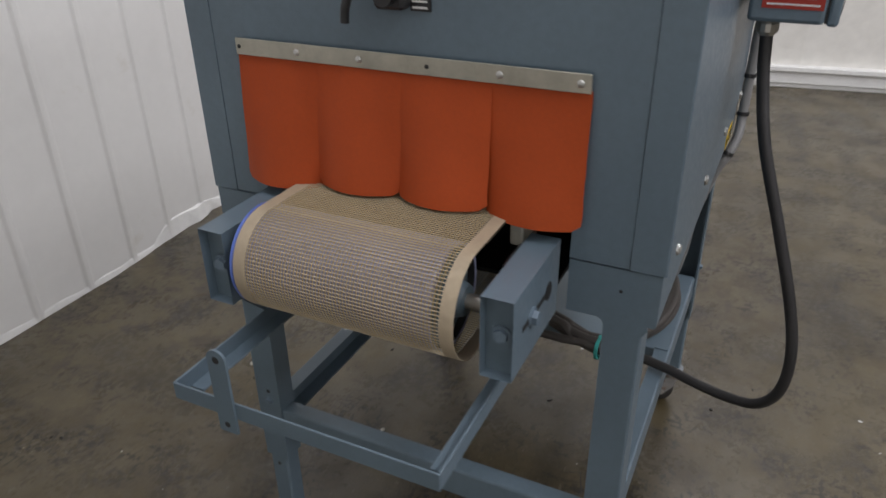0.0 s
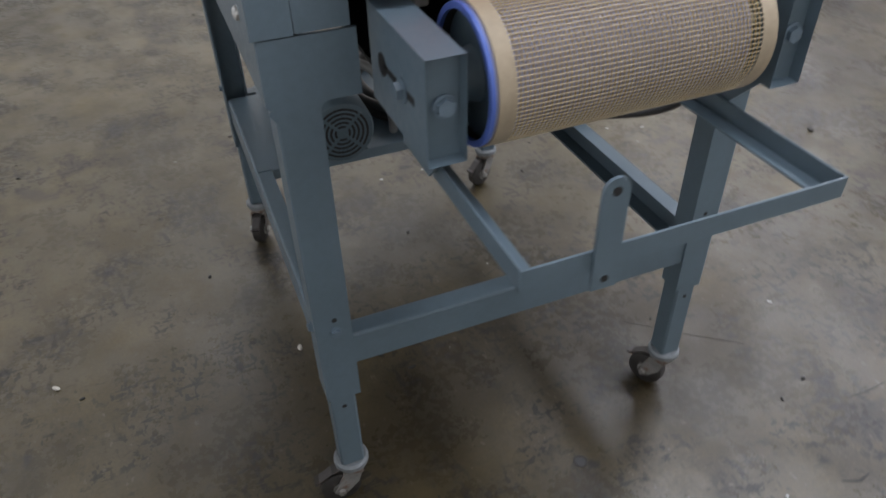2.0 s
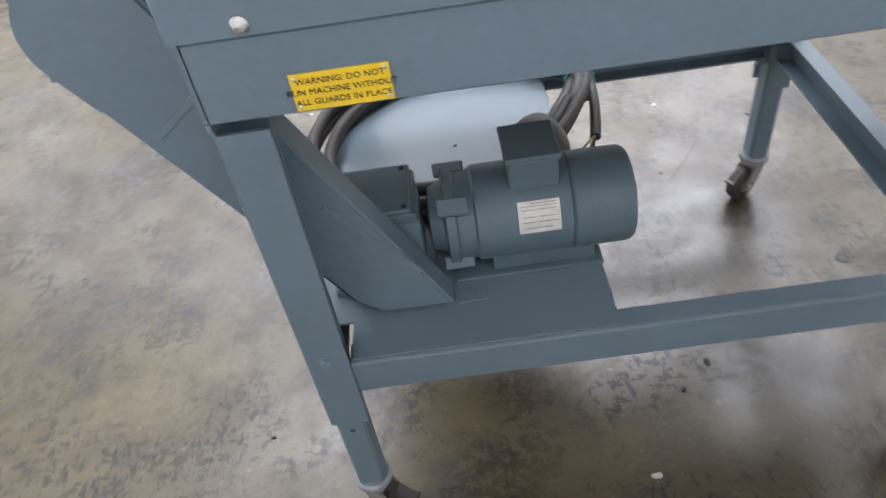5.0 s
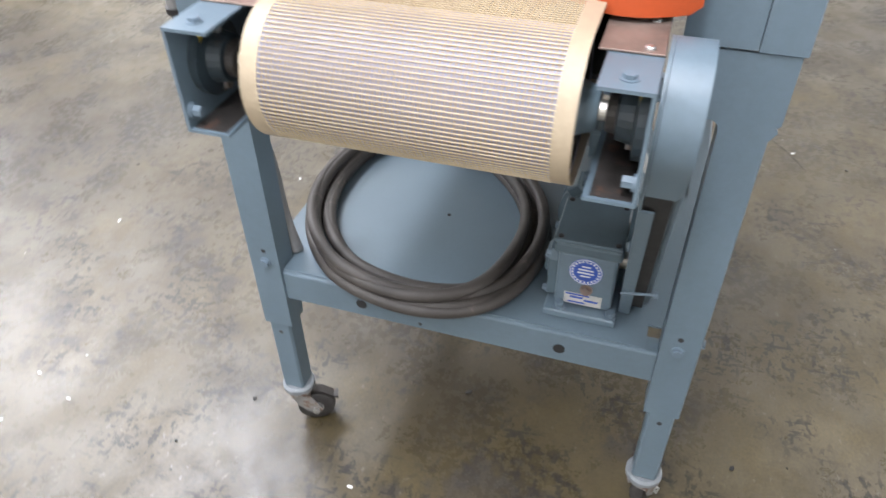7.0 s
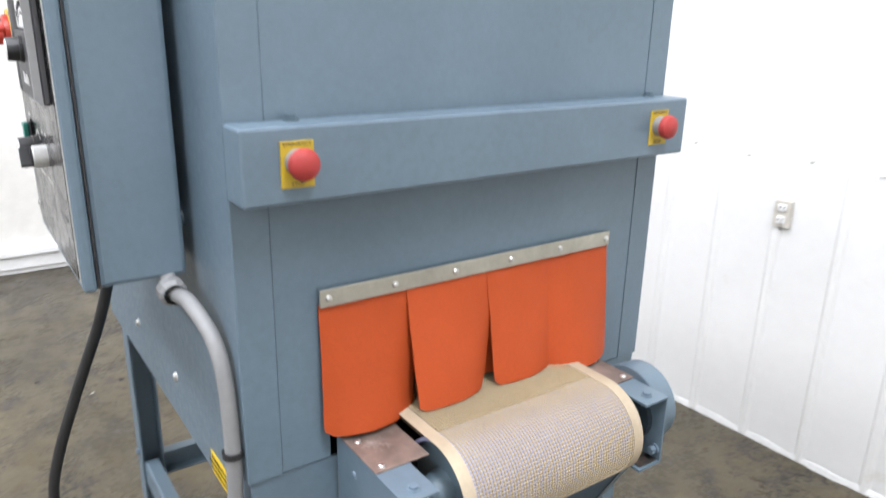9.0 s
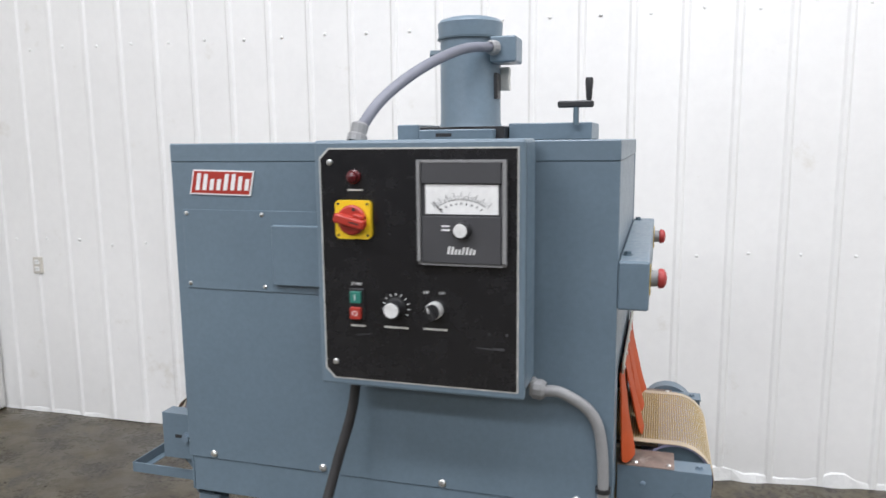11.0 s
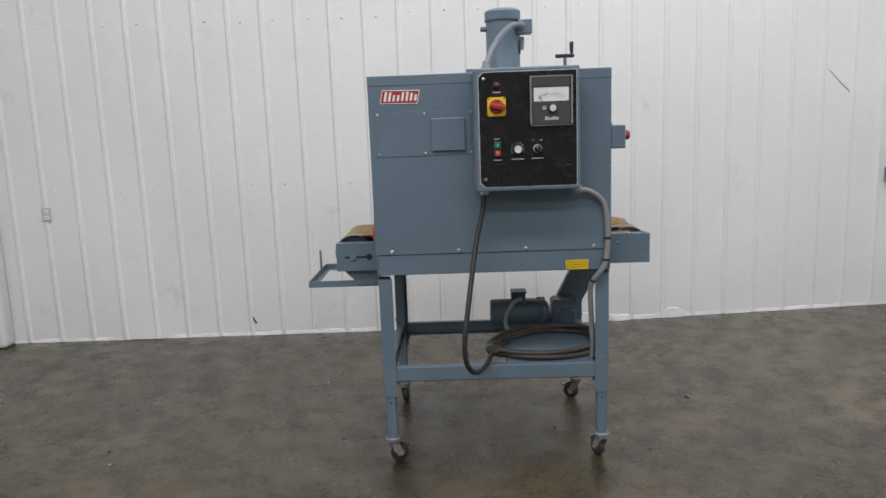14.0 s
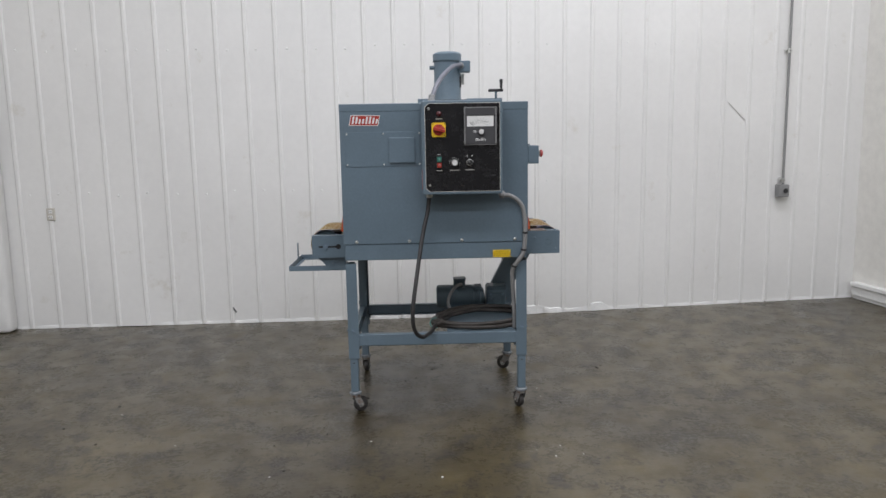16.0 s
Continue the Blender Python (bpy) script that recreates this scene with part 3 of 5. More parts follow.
def flap_sheet(x, sgn, y0, y1, z_top, z_bot, belly, curl, lean, swing=0.0):
    """One hanging rubber flap: it bellies out towards its foot, and an edge may curl."""
    bm = bmesh.new()
    nu, nv = 14, 12
    g = []
    for j in range(nv + 1):
        v = j / nv
        row = []
        for i in range(nu + 1):
            u = i / nu
            w = v ** 1.3
            out = 0.004 + belly * w * (1 - (2 * u - 1) ** 2) + curl[0] * w * (1 - u) ** 3 + curl[1] * w * u ** 3 + lean * v
            yy = y0 + (y1 - y0) * u - swing * u * u * v * v + 0.002 * noise.noise(Vector((u * 3, v * 4, y0 * 9)))
            out += 0.0015 * noise.noise(Vector((u * 4, v * 3, y0 * 5)))
            corner = 0.012 * max(0, abs(2 * u - 1) - 0.9) / 0.1 if v == 1 else 0
            row.append(bm.verts.new((x + sgn * out, yy, z_top + (z_bot - z_top) * v + corner * 0.5)))
        g.append(row)
    for r0, r1 in zip(g, g[1:]):
        for i in range(nu):
            bm.faces.new((r0[i], r0[i + 1], r1[i + 1], r1[i]))
    ob = part("curtain_flap", bm, FLAP, machine, smooth=True)
    md = ob.modifiers.new("thickness", "SOLIDIFY")
    md.thickness, md.offset = 0.0025, 0
    es = ob.modifiers.new("crisp_rim", "EDGE_SPLIT")
    es.split_angle = radians(50)
    return ob


def clamp_strip(x, sgn, y0, y1, ys, dark):
    bm = bmesh.new()
    box(bm, x + sgn * 0.0065, x + sgn * 0.0095, y0, y1, 1.034, 1.056, 0.0006)
    s = part("clamp_strip", bm, STRIP, machine, "worn steel strip holding the curtain")
    for k, y in enumerate(ys):
        bm = bmesh.new()
        dome(bm, (x + sgn * 0.0095, y, 1.045), (sgn, 0, 0), 0.003 if k in dark else 0.0046, 0.0015 if k in dark else 0.0035, 12)
        part("screw", bm, BLACK if k in dark else ZINC, s)


clamp_strip(XA, -1, -0.212, 0.279, (0.273, 0.179, 0.085, -0.01, -0.104, -0.2), (0, 3))
clamp_strip(XB, 1, -0.222, 0.266, (-0.211, -0.119, -0.026, 0.069, 0.162, 0.258), ())
for k, (y0, y1) in enumerate(((-0.213, -0.091), (-0.094, 0.033), (0.028, 0.156), (0.151, 0.279))):
    flap_sheet(XA, -1, y0, y1, 1.036, (0.866, 0.874, 0.874, 0.862)[k], (0.02, 0.027, 0.027, 0.025)[k], (0.0, 0.0), (0.005, 0.011, 0.013, 0.013)[k])
for y0, y1, foot, curl, belly, lean, swing in ((-0.222, -0.09, 0.862, (0.0, -0.004), 0.021, 0.007, 0.0), (-0.1, 0.036, 0.871, (0.012, -0.006), 0.016, 0.024, 0.02),
                                               (0.03, 0.146, 0.871, (0.01, -0.004), 0.016, 0.021, 0.0), (0.134, 0.266, 0.86, (0.0, 0.0), 0.026, 0.016, 0.0),
                                               (0.0, 0.05, 0.878, (0.0, 0.0), 0.0, 0.004, 0.0)):
    flap_sheet(XB, 1, y0, y1, 1.036, foot, belly, curl, lean, swing)


# ---- frame, legs and casters ----
LEGS = ((LEG_A, 0.3575, 1, -1), (LEG_A, -0.3005, 1, 1), (LEG_B, 0.3575, -1, -1), (LEG_B, -0.3005, -1, 1))


def build_leg(x, y, sx, sy, spin):
    """A folded channel post with a square tube let into its foot, on a swivel caster."""
    bm = bmesh.new()
    w, t = 0.05, 0.004
    c = 0.003
    extrude_outline(bm, [(x + sx * c, y), (x + sx * c * 0.3, y + sy * c * 0.3), (x, y + sy * c), (x, y + sy * w), (x + sx * 0.04, y + sy * w), (x + sx * 0.04, y + sy * (w - 0.003)),
                         (x + sx * t, y + sy * (w - 0.003)), (x + sx * t, y + sy * t), (x + sx * w, y + sy * t), (x + sx * w, y)], "z", 0.27, LEG_TOP)
    leg = part("leg", bm, PAINT, machine, "open folded-channel leg")
    bm = bmesh.new()
    box(bm, x + sx * 0.0045, x + sx * 0.0425, y + sy * 0.0045, y + sy * 0.0425, 0.103, 0.36, 0.0035)
    part("leg_extension", bm, PAINT, leg, "square tube let into the leg")
    cx, cy = x + sx * 0.0235, y + sy * 0.0235
    # flat near-black discs carry the shade of the bolt holes
    for p, q in (((x + sx * 0.0043, cy, 0.246), (x + sx * 0.006, cy, 0.246)), ((cx, y + sy * 0.0043, 0.246), (cx, y + sy * 0.006, 0.246)),
                 ((x - sx * 0.0004, cy + sy * 0.004, 0.426), (x + sx * 0.001, cy + sy * 0.004, 0.426))):
        bm = bmesh.new()
        cyl(bm, p, q, 0.0038, n=12)
        part("bolt_hole", bm, DARK, leg)
    for p, ax in (((x, cy + sy * 0.004, 0.404), (-sx, 0, 0)), ((cx, y, 0.404), (0, -sy, 0))):
        bm = bmesh.new()
        hexbolt(bm, p, ax, 0.0065, 0.006)
        part("bolt", bm, PAINT_WORN, leg)
    bm = bmesh.new()
    cyl(bm, (cx + sx * 0.03, cy, 0.318), (cx + sx * 0.012, cy, 0.318), 0.005, n=8)
    cyl(bm, (cx + sx * 0.034, cy, 0.318), (cx + sx * 0.028, cy, 0.318), 0.008, n=6)
    part("set_screw", bm, PAINT_WORN, leg)
    # caster
    c = new("caster")
    c.parent = machine
    c.matrix_basis = pose(cx, cy, 0, 0, 0, spin)
    bm = bmesh.new()
    lathe(bm, (0, 0, 0.088), (0, 0, 1), [(0, 0), (0, 0.024), (0.004, 0.0285), (0.012, 0.0285), (0.016, 0.025), (0.016, 0)], 24)
    part("swivel_plate", bm, RING, c)
    bm = bmesh.new()
    lathe(bm, (0, 0, 0.074), (0, 0, 1), [(0, 0), (0, 0.018), (0.006, 0.023), (0.014, 0.023)], 20)
    for s in (-1, 1):
        bm2 = [(0.014, 0.078), (-0.016, 0.078), (-0.036, 0.034), (-0.03, 0.026), (-0.018, 0.026), (0.006, 0.052)]
        extrude_outline(bm, bm2, "y", s * 0.0155, s * 0.0185)
    box(bm, -0.018, 0.016, -0.0185, 0.0185, 0.073, 0.077, 0.001)
    part("fork", bm, FORK, c, "grey swivel fork with rust")
    # bent brake lever over the wheel, and its ragged pedal
    bm = bmesh.new()
    extrude_outline(bm, [(-0.012, 0.079), (-0.036, 0.074), (-0.058, 0.058), (-0.066, 0.058), (-0.066, 0.055), (-0.056, 0.0548), (-0.035, 0.0705), (-0.012, 0.0755)], "y", -0.009, 0.009)
    box(bm, -0.066, -0.058, -0.011, 0.011, 0.053, 0.056, 0.001)
    part("brake_lever", bm, GREASE, c, "dark rusty brake lever")
    bm = bmesh.new()
    lathe(bm, (-0.024, -0.0125, 0.035), (0, 1, 0), [(0, 0.012), (0, 0.029), (0.003, 0.0335), (0.0125, 0.035), (0.022, 0.0335), (0.025, 0.029), (0.025, 0.012)], 28)
    part("wheel", bm, WHEEL, c, smooth=True)
    bm = bmesh.new()
    cyl(bm, (-0.024, -0.024, 0.035), (-0.024, 0.024, 0.035), 0.006, n=8)
    lathe(bm, (-0.024, -0.0135, 0.035), (0, 1, 0), [(0, 0), (0, 0.014), (0.027, 0.014), (0.027, 0)], 16)
    part("axle", bm, ZINC, c)


for (x, y, sx, sy), spin in zip(LEGS, (-96, 208, -24, -66)):
    build_leg(x, y, sx, sy, spin)


def channel(bm, a, b, axis, at, inward, z0, z1, web=0.0035, fl=0.03):
    """A channel rail from a to b along axis, its web at 'at', flanges turned inward."""
    i, c = inward, 0.004
    out = [(at + i * fl, z0), (at + i * c, z0), (at, z0 + c), (at, z1 - c), (at + i * c * 0.3, z1 - c * 0.3), (at + i * c, z1), (at + i * fl, z1), (at + i * fl, z1 - web),
           (at + i * web, z1 - web), (at + i * web, z0 + web), (at + i * fl, z0 + web)]
    extrude_outline(bm, out, axis, a, b)


RAIL0, RAIL1 = 0.328, 0.386
for name, axis, a, b, at, inward in (("crossbar", "y", -0.25, 0.307, -0.4045, 1), ("crossbar", "y", -0.25, 0.307, 0.4335, -1),
                                     ("crossbar", "x", -0.362, 0.388, -0.296, 1), ("crossbar", "x", -0.362, 0.388, 0.353, -1)):
    bm = bmesh.new()
    channel(bm, a, b, axis, at, inward, RAIL0, RAIL1)
    bar = part(name, bm, PAINT, machine, "channel-section rail between the legs")
    if axis == "y" and at > 0:
        for y in (-0.123, 0.177):
            bm = bmesh.new()
            cyl(bm, (at + 0.0006, y, 0.355), (at - 0.001, y, 0.355), 0.0085, n=18)
            part("hole", bm, DARK, bar)
        bm = bmesh.new()
        cyl(bm, (at + 0.0006, -0.03, 0.341), (at - 0.001, -0.03, 0.341), 0.003, n=12)
        part("hole", bm, DARK, bar)

# shelf plate with cut corners and a folded lip
bm = bmesh.new()
S = [(0.066, -0.291), (0.385, -0.291), (0.385, -0.25), (0.429, -0.25), (0.429, 0.29), (0.385, 0.29), (0.385, 0.348), (0.066, 0.348)]
extrude_outline(bm, S, "z", SHELF_Z - 0.0015, SHELF_Z + 0.001)
box(bm, 0.062, 0.0665, -0.265, 0.322, SHELF_Z - 0.02, SHELF_Z + 0.001, 0.0008)
shelf = part("shelf", bm, PAINT_GLOSS, machine, "blue-grey sheet shelf between the rails")
bm = bmesh.new()
cyl(bm, (0.227, -0.05, SHELF_Z + 0.0012), (0.227, -0.05, SHELF_Z), 0.0035, n=12)
part("hole", bm, DARK, shelf)


# ---- conveyor ----
def belt_loop():
    """Points once round both rollers, with the running length at each."""
    pts = []
    (xa, za), (xb, zb), r = AXIS_A, AXIS_B, BELT_R
    n = 150
    for i in range(n):
        pts.append((xa + (xb - xa) * i / n, za + r))
    for i in range(44):
        a = math.pi / 2 - math.pi * i / 44
        pts.append((xb + r * math.cos(a), zb + r * math.sin(a)))
    for i in range(n):
        pts.append((xb + (xa - xb) * i / n, za - r))
    for i in range(44):
        a = -math.pi / 2 - math.pi * i / 44
        pts.append((xa + r * math.cos(a), za + r * math.sin(a)))
    return pts


def join_rings(bm, a, b):
    n = len(a)
    for k in range(n if n > 2 else 1):
        bm.faces.new((a[k], a[(k + 1) % n], b[(k + 1) % n], b[k]))


def ribbon(bm, line, y0, y1, lift, thick=0.0):
    """A closed thin band round the loop."""
    prev = first = None
    n = len(line)
    for i, (x, z) in enumerate(line):
        (xa, za), (xb, zb) = line[i - 1], line[(i + 1) % n]
        d = Vector((xb - xa, 0, zb - za)).normalized()
        nrm = Vector((-d.z, 0, d.x))
        p = Vector((x, 0, z)) + nrm * lift
        cur = [bm.verts.new((p.x, y0, p.z)), bm.verts.new((p.x, y1, p.z))]
        if thick:
            q = p + nrm * thick
            cur += [bm.verts.new((q.x, y1, q.z)), bm.verts.new((q.x, y0, q.z))]
        if prev:
            join_rings(bm, prev, cur)
        else:
            first = cur
        prev = cur
    join_rings(bm, prev, first)


def build_belt():
    line = belt_loop()
    EDGE = 0.018
    belt = new("conveyor_belt")
    belt.parent = machine
    tagged(belt, "open glass-fibre mesh belt with tan taped edges")
    for y0, y1 in ((BELT_Y0, BELT_Y0 + EDGE), (BELT_Y1 - EDGE, BELT_Y1)):
        bm = bmesh.new()
        ribbon(bm, line, y0, y1, 0.0004, 0.0012)
        part("edge_tape", bm, TAN, belt, smooth=True)
    bm = bmesh.new()
    pitch = 0.0047
    count = int((BELT_Y1 - BELT_Y0 - 2 * EDGE) / pitch)
    for k in range(1, count + 1):
        y = BELT_Y0 + EDGE + k * pitch
        ribbon(bm, line, y - 0.0005, y + 0.0005, 0.0006, 0.0008)
    tagged(part("warp_mesh", bm, BELT, belt, "tan lengthwise strands"), kind="stuff")
    # cross threads at even running steps
    bm = bmesh.new()
    run = [0.0]
    n = len(line)
    for i in range(n):
        (x0, z0), (x1, z1) = line[i], line[(i + 1) % n]
        run.append(run[-1] + math.hypot(x1 - x0, z1 - z0))
    s, i = 0.0, 0
    while s < run[-1]:
        while run[i + 1] < s:
            i += 1
        (x0, z0), (x1, z1) = line[i], line[(i + 1) % n]
        f = (s - run[i]) / (run[i + 1] - run[i])
        d = Vector((x1 - x0, 0, z1 - z0)).normalized()
        nrm = Vector((-d.z, 0, d.x))
        c = Vector((x0 + (x1 - x0) * f, 0, z0 + (z1 - z0) * f)) + nrm * 0.0009
        q = [c - d * 0.0006, c - d * 0.0004 + nrm * 0.0008, c + d * 0.0004 + nrm * 0.0008, c + d * 0.0006]
        lo = [bm.verts.new((p.x, BELT_Y0 + EDGE - 0.001, p.z)) for p in q]
        hi = [bm.verts.new((p.x, BELT_Y1 - EDGE + 0.001, p.z)) for p in q]
        for k in range(3):
            bm.faces.new((lo[k], hi[k], hi[k + 1], lo[k + 1]))
        s += pitch
    tagged(part("weft_mesh", bm, BELT_WHITE, belt, "pale cross threads"), kind="stuff")


build_belt()


def build_roller(axis, blue):
    x, z = axis
    r = BELT_R - 0.0003
    bm = bmesh.new()
    y0, y1 = (BELT_Y0 + 0.031, BELT_Y1 + 0.004) if blue else (BELT_Y0 + 0.006, BELT_Y1 - 0.006)
    lathe(bm, (x, y0, z), (0, 1, 0), [(0, r - 0.0045), (0, r), (y1 - y0, r), (y1 - y0, r - 0.0045)], 64)
    ro = part("roller", bm, ROLLER, machine, "pale coated belt roller", smooth=True)
    bm = bmesh.new()
    lathe(bm, (x, y0 + 0.0005, z), (0, 1, 0), [(0, r - 0.005), (y1 - y0 - 0.001, r - 0.005)], 48)
    part("roller_bore", bm, DARK, ro, smooth=True)
    for y, out in ((y0 + 0.012, -1), (y1 - 0.012, 1)):
        bm = bmesh.new()
        lathe(bm, (x, y, z), (0, out, 0), [(0, r - 0.006), (0.002, r - 0.006), (0.003, 0.028), (0.026, 0.021), (0.03, 0.019), (0.03, 0.008)], 40)
        part("roller_hub", bm, PAINT_DARK, ro, smooth=True)
    if blue:
        bm = bmesh.new()
        lathe(bm, (x, y1 - 0.001, z), (0, 1, 0), [(0, r - 0.006), (0, r + 0.0008), (0.004, r + 0.0004), (0.004, r - 0.006), (0, r - 0.006)], 56)
        part("rim", bm, ROLLER_BLUE, ro, "blue rim", smooth=True)
    bm = bmesh.new()
    cyl(bm, (x, -0.17, z), (x, 0.228, z), 0.0095, n=20)
    part("shaft", bm, STEEL, ro)


bm = bmesh.new()
box(bm, AXIS_A[0] + 0.035, AXIS_B[0] - 0.035, BELT_Y0 + 0.004, BELT_Y1 - 0.004, BELT_Z - 0.009, BELT_Z - 0.0045, 0.0005)
part("slider_bed", bm, BED, machine, "dark brown slider bed under the belt")
build_roller(AXIS_A, True)
build_roller(AXIS_B, False)


def infeed_channel(y0, y1, outer):
    """A box-like side rail with a recessed, bolted end."""
    x0, x1, z0, z1, t = -0.577, XA - 0.002, 0.74, 0.847, 0.003
    bm = bmesh.new()
    box(bm, x0, x1, y0, y1, z0, z1)
    bm.normal_update()
    mouth = [f for f in bm.faces if f.normal.x < -0.9]
    bmesh.ops.inset_region(bm, faces=mouth, thickness=t)
    bmesh.ops.translate(bm, vec=(0.0135, 0, 0), verts=mouth[0].verts[:])
    c = part("side_channel", bm, PAINT, machine, "box-section conveyor side rail")
    bm = bmesh.new()
    hexbolt(bm, (x0 + 0.012, (y0 + y1) / 2 - 0.002, 0.795), (-1, 0, 0), 0.009, 0.007)
    part("bolt", bm, PAINT_WORN, c)
    yo = y0 if outer < 0 else y1
    bm = bmesh.new()
    box(bm, -0.545, -0.455, yo + outer * 0.0005, yo - outer * 0.001, 0.789, 0.797)
    cyl(bm, (-0.452, yo + outer * 0.0005, 0.793), (-0.452, yo - outer * 0.001, 0.793), 0.0125, n=20)
    part("take_up_slot", bm, DARK, c)
    bm = bmesh.new()
    hexbolt(bm, (-0.513, yo, 0.792), (0, outer, 0), 0.0095, 0.009)
    part("bolt", bm, PAINT_WORN, c)
    # hung gusset that carries the tray arm
    bm = bmesh.new()
    yi = y1 if outer < 0 else y0
    extrude_outline(bm, [(-0.56, 0.742), (-0.42, 0.742), (-0.42, 0.68), (-0.5, 0.68)], "y", yi + outer * 0.0085, yi + outer * 0.0115)
    hexbolt(bm, (-0.485, yi + outer * 0.0115, 0.705), (0, outer, 0), 0.006, 0.006)
    part("gusset", bm, PAINT, c)


infeed_channel(-0.188, -0.149, -1)
infeed_channel(0.209, 0.248, 1)
# dark web behind the infeed roller
for y in (-0.146, 0.2045):
    bm = bmesh.new()
    box(bm, -0.495, XA + 0.03, y, y + 0.003, 0.762, 0.842)
    part("inner_guide", bm, BLACK, machine, "black inner guide strip")


# pale guide blocks where the belt enters
for y in (-0.146, 0.189):
    bm = bmesh.new()
    box(bm, XA - 0.026, XA + 0.03, y, y + 0.017, 0.838, 0.866, 0.002)
    part("guide_block", bm, STRIP, machine, "pale worn guide block beside the belt")


def outfeed_channel(y0, y1, outer):
    """An open channel side rail with a flange bearing on its web."""
    x0, x1, z0, z1, t = XB + 0.002, 0.61, 0.742, 0.852, 0.0035
    bm = bmesh.new()
    yo, yi = (y0, y1) if outer < 0 else (y1, y0)
    i = -outer
    extrude_outline(bm, [(yo, z0), (yi, z0), (yi, z0 + t), (yo + i * t, z0 + t), (yo + i * t, z1 - t), (yi, z1 - t), (yi, z1), (yo, z1)], "x", x0, x1)
    c = part("side_channel", bm, PAINT, machine, "open channel conveyor side rail")
    bm = bmesh.new()
    hexbolt(bm, (0.59, (y0 + y1) / 2, z1), (0, 0, 1), 0.006, 0.005)
    part("bolt", bm, PAINT_WORN, c)
    bm = bmesh.new()
    x, z = AXIS_B[0], AXIS_B[1]
    p = Vector((x, yo + i * t, z))
    lathe(bm, p, (0, i, 0), [(0, 0.04), (0.009, 0.04), (0.011, 0.027), (0.026, 0.024), (0.028, 0.014)], 24)
    part("flange_bearing", bm, BEARING, c, "dark painted flange bearing")
    bm = bmesh.new()
    lathe(bm, p, (0, i, 0), [(0.02, 0.02), (0.034, 0.0185), (0.036, 0.0175), (0.036, 0.009)], 24)
    part("bearing_collar", bm, GREASE, c, "greasy locking collar")
    bm = bmesh.new()
    box(bm, x + 0.012, x + 0.026, yo + i * (t + 0.0085), yo + i * (t + 0.0097), z + 0.016, z + 0.034)
    part("bearing_label", bm, OCHRE, c)
    for dx, dz in ((0.0, 0.03), (0.0, -0.03), (-0.03, 0.0)):
        bm = bmesh.new()
        hexbolt(bm, (x + dx, yo + i * (t + 0.008), z + dz), (0, i, 0), 0.006, 0.008)
        part("bearing_bolt", bm, FORK, c)
    bm = bmesh.new()
    hexbolt(bm, (0.60, yo + i * t, 0.762), (0, i, 0), 0.006, 0.012)
    part("bolt", bm, PAINT_WORN, c)
    # brown sheet over the rail, reaching in beside the belt
    bm = bmesh.new()
    lo, hi = (y0, BELT_Y0 - 0.004) if outer < 0 else (BELT_Y1 + 0.004, y1)
    box(bm, XB + 0.002, 0.545, lo, hi, z1 + 0.0005, z1 + 0.0025, 0.0004)
    cv = part("rail_cover", bm, RUSTY, machine, "brown stained sheet over the rail")
    bm = bmesh.new()
    box(bm, x0 + 0.02, x1 - 0.004, y0 + 0.006, y1 - 0.004, z0 + t, z0 + t + 0.0008)
    part("grease_film", bm, GREASE, c, "brown greasy dirt lying in the rail")
    for x in (0.475, 0.535):
        bm = bmesh.new()
        dome(bm, (x, (y0 + y1) / 2 + outer * 0.01, z1 + 0.0025), (0, 0, 1), 0.005, 0.003, 12)
        part("screw", bm, ZINC, cv)
    if outer < 0:
        for x, z in ((0.49, 0.82), (0.59, 0.765)):
            bm = bmesh.new()
            dome(bm, (x, yo, z), (0, outer, 0), 0.0055, 0.003, 12)
            part("rivet", bm, PAINT_WORN, c)
        bm = bmesh.new()
        lathe(bm, (0.555, yo, 0.797), (0, outer, 0), [(0, 0.014), (0.0008, 0.014), (0.0008, 0.0125), (0, 0.0125)], 24)
        part("knockout", bm, PAINT_DARK, c)


outfeed_channel(-0.202, -0.155, -1)
outfeed_channel(0.196, 0.243, 1)

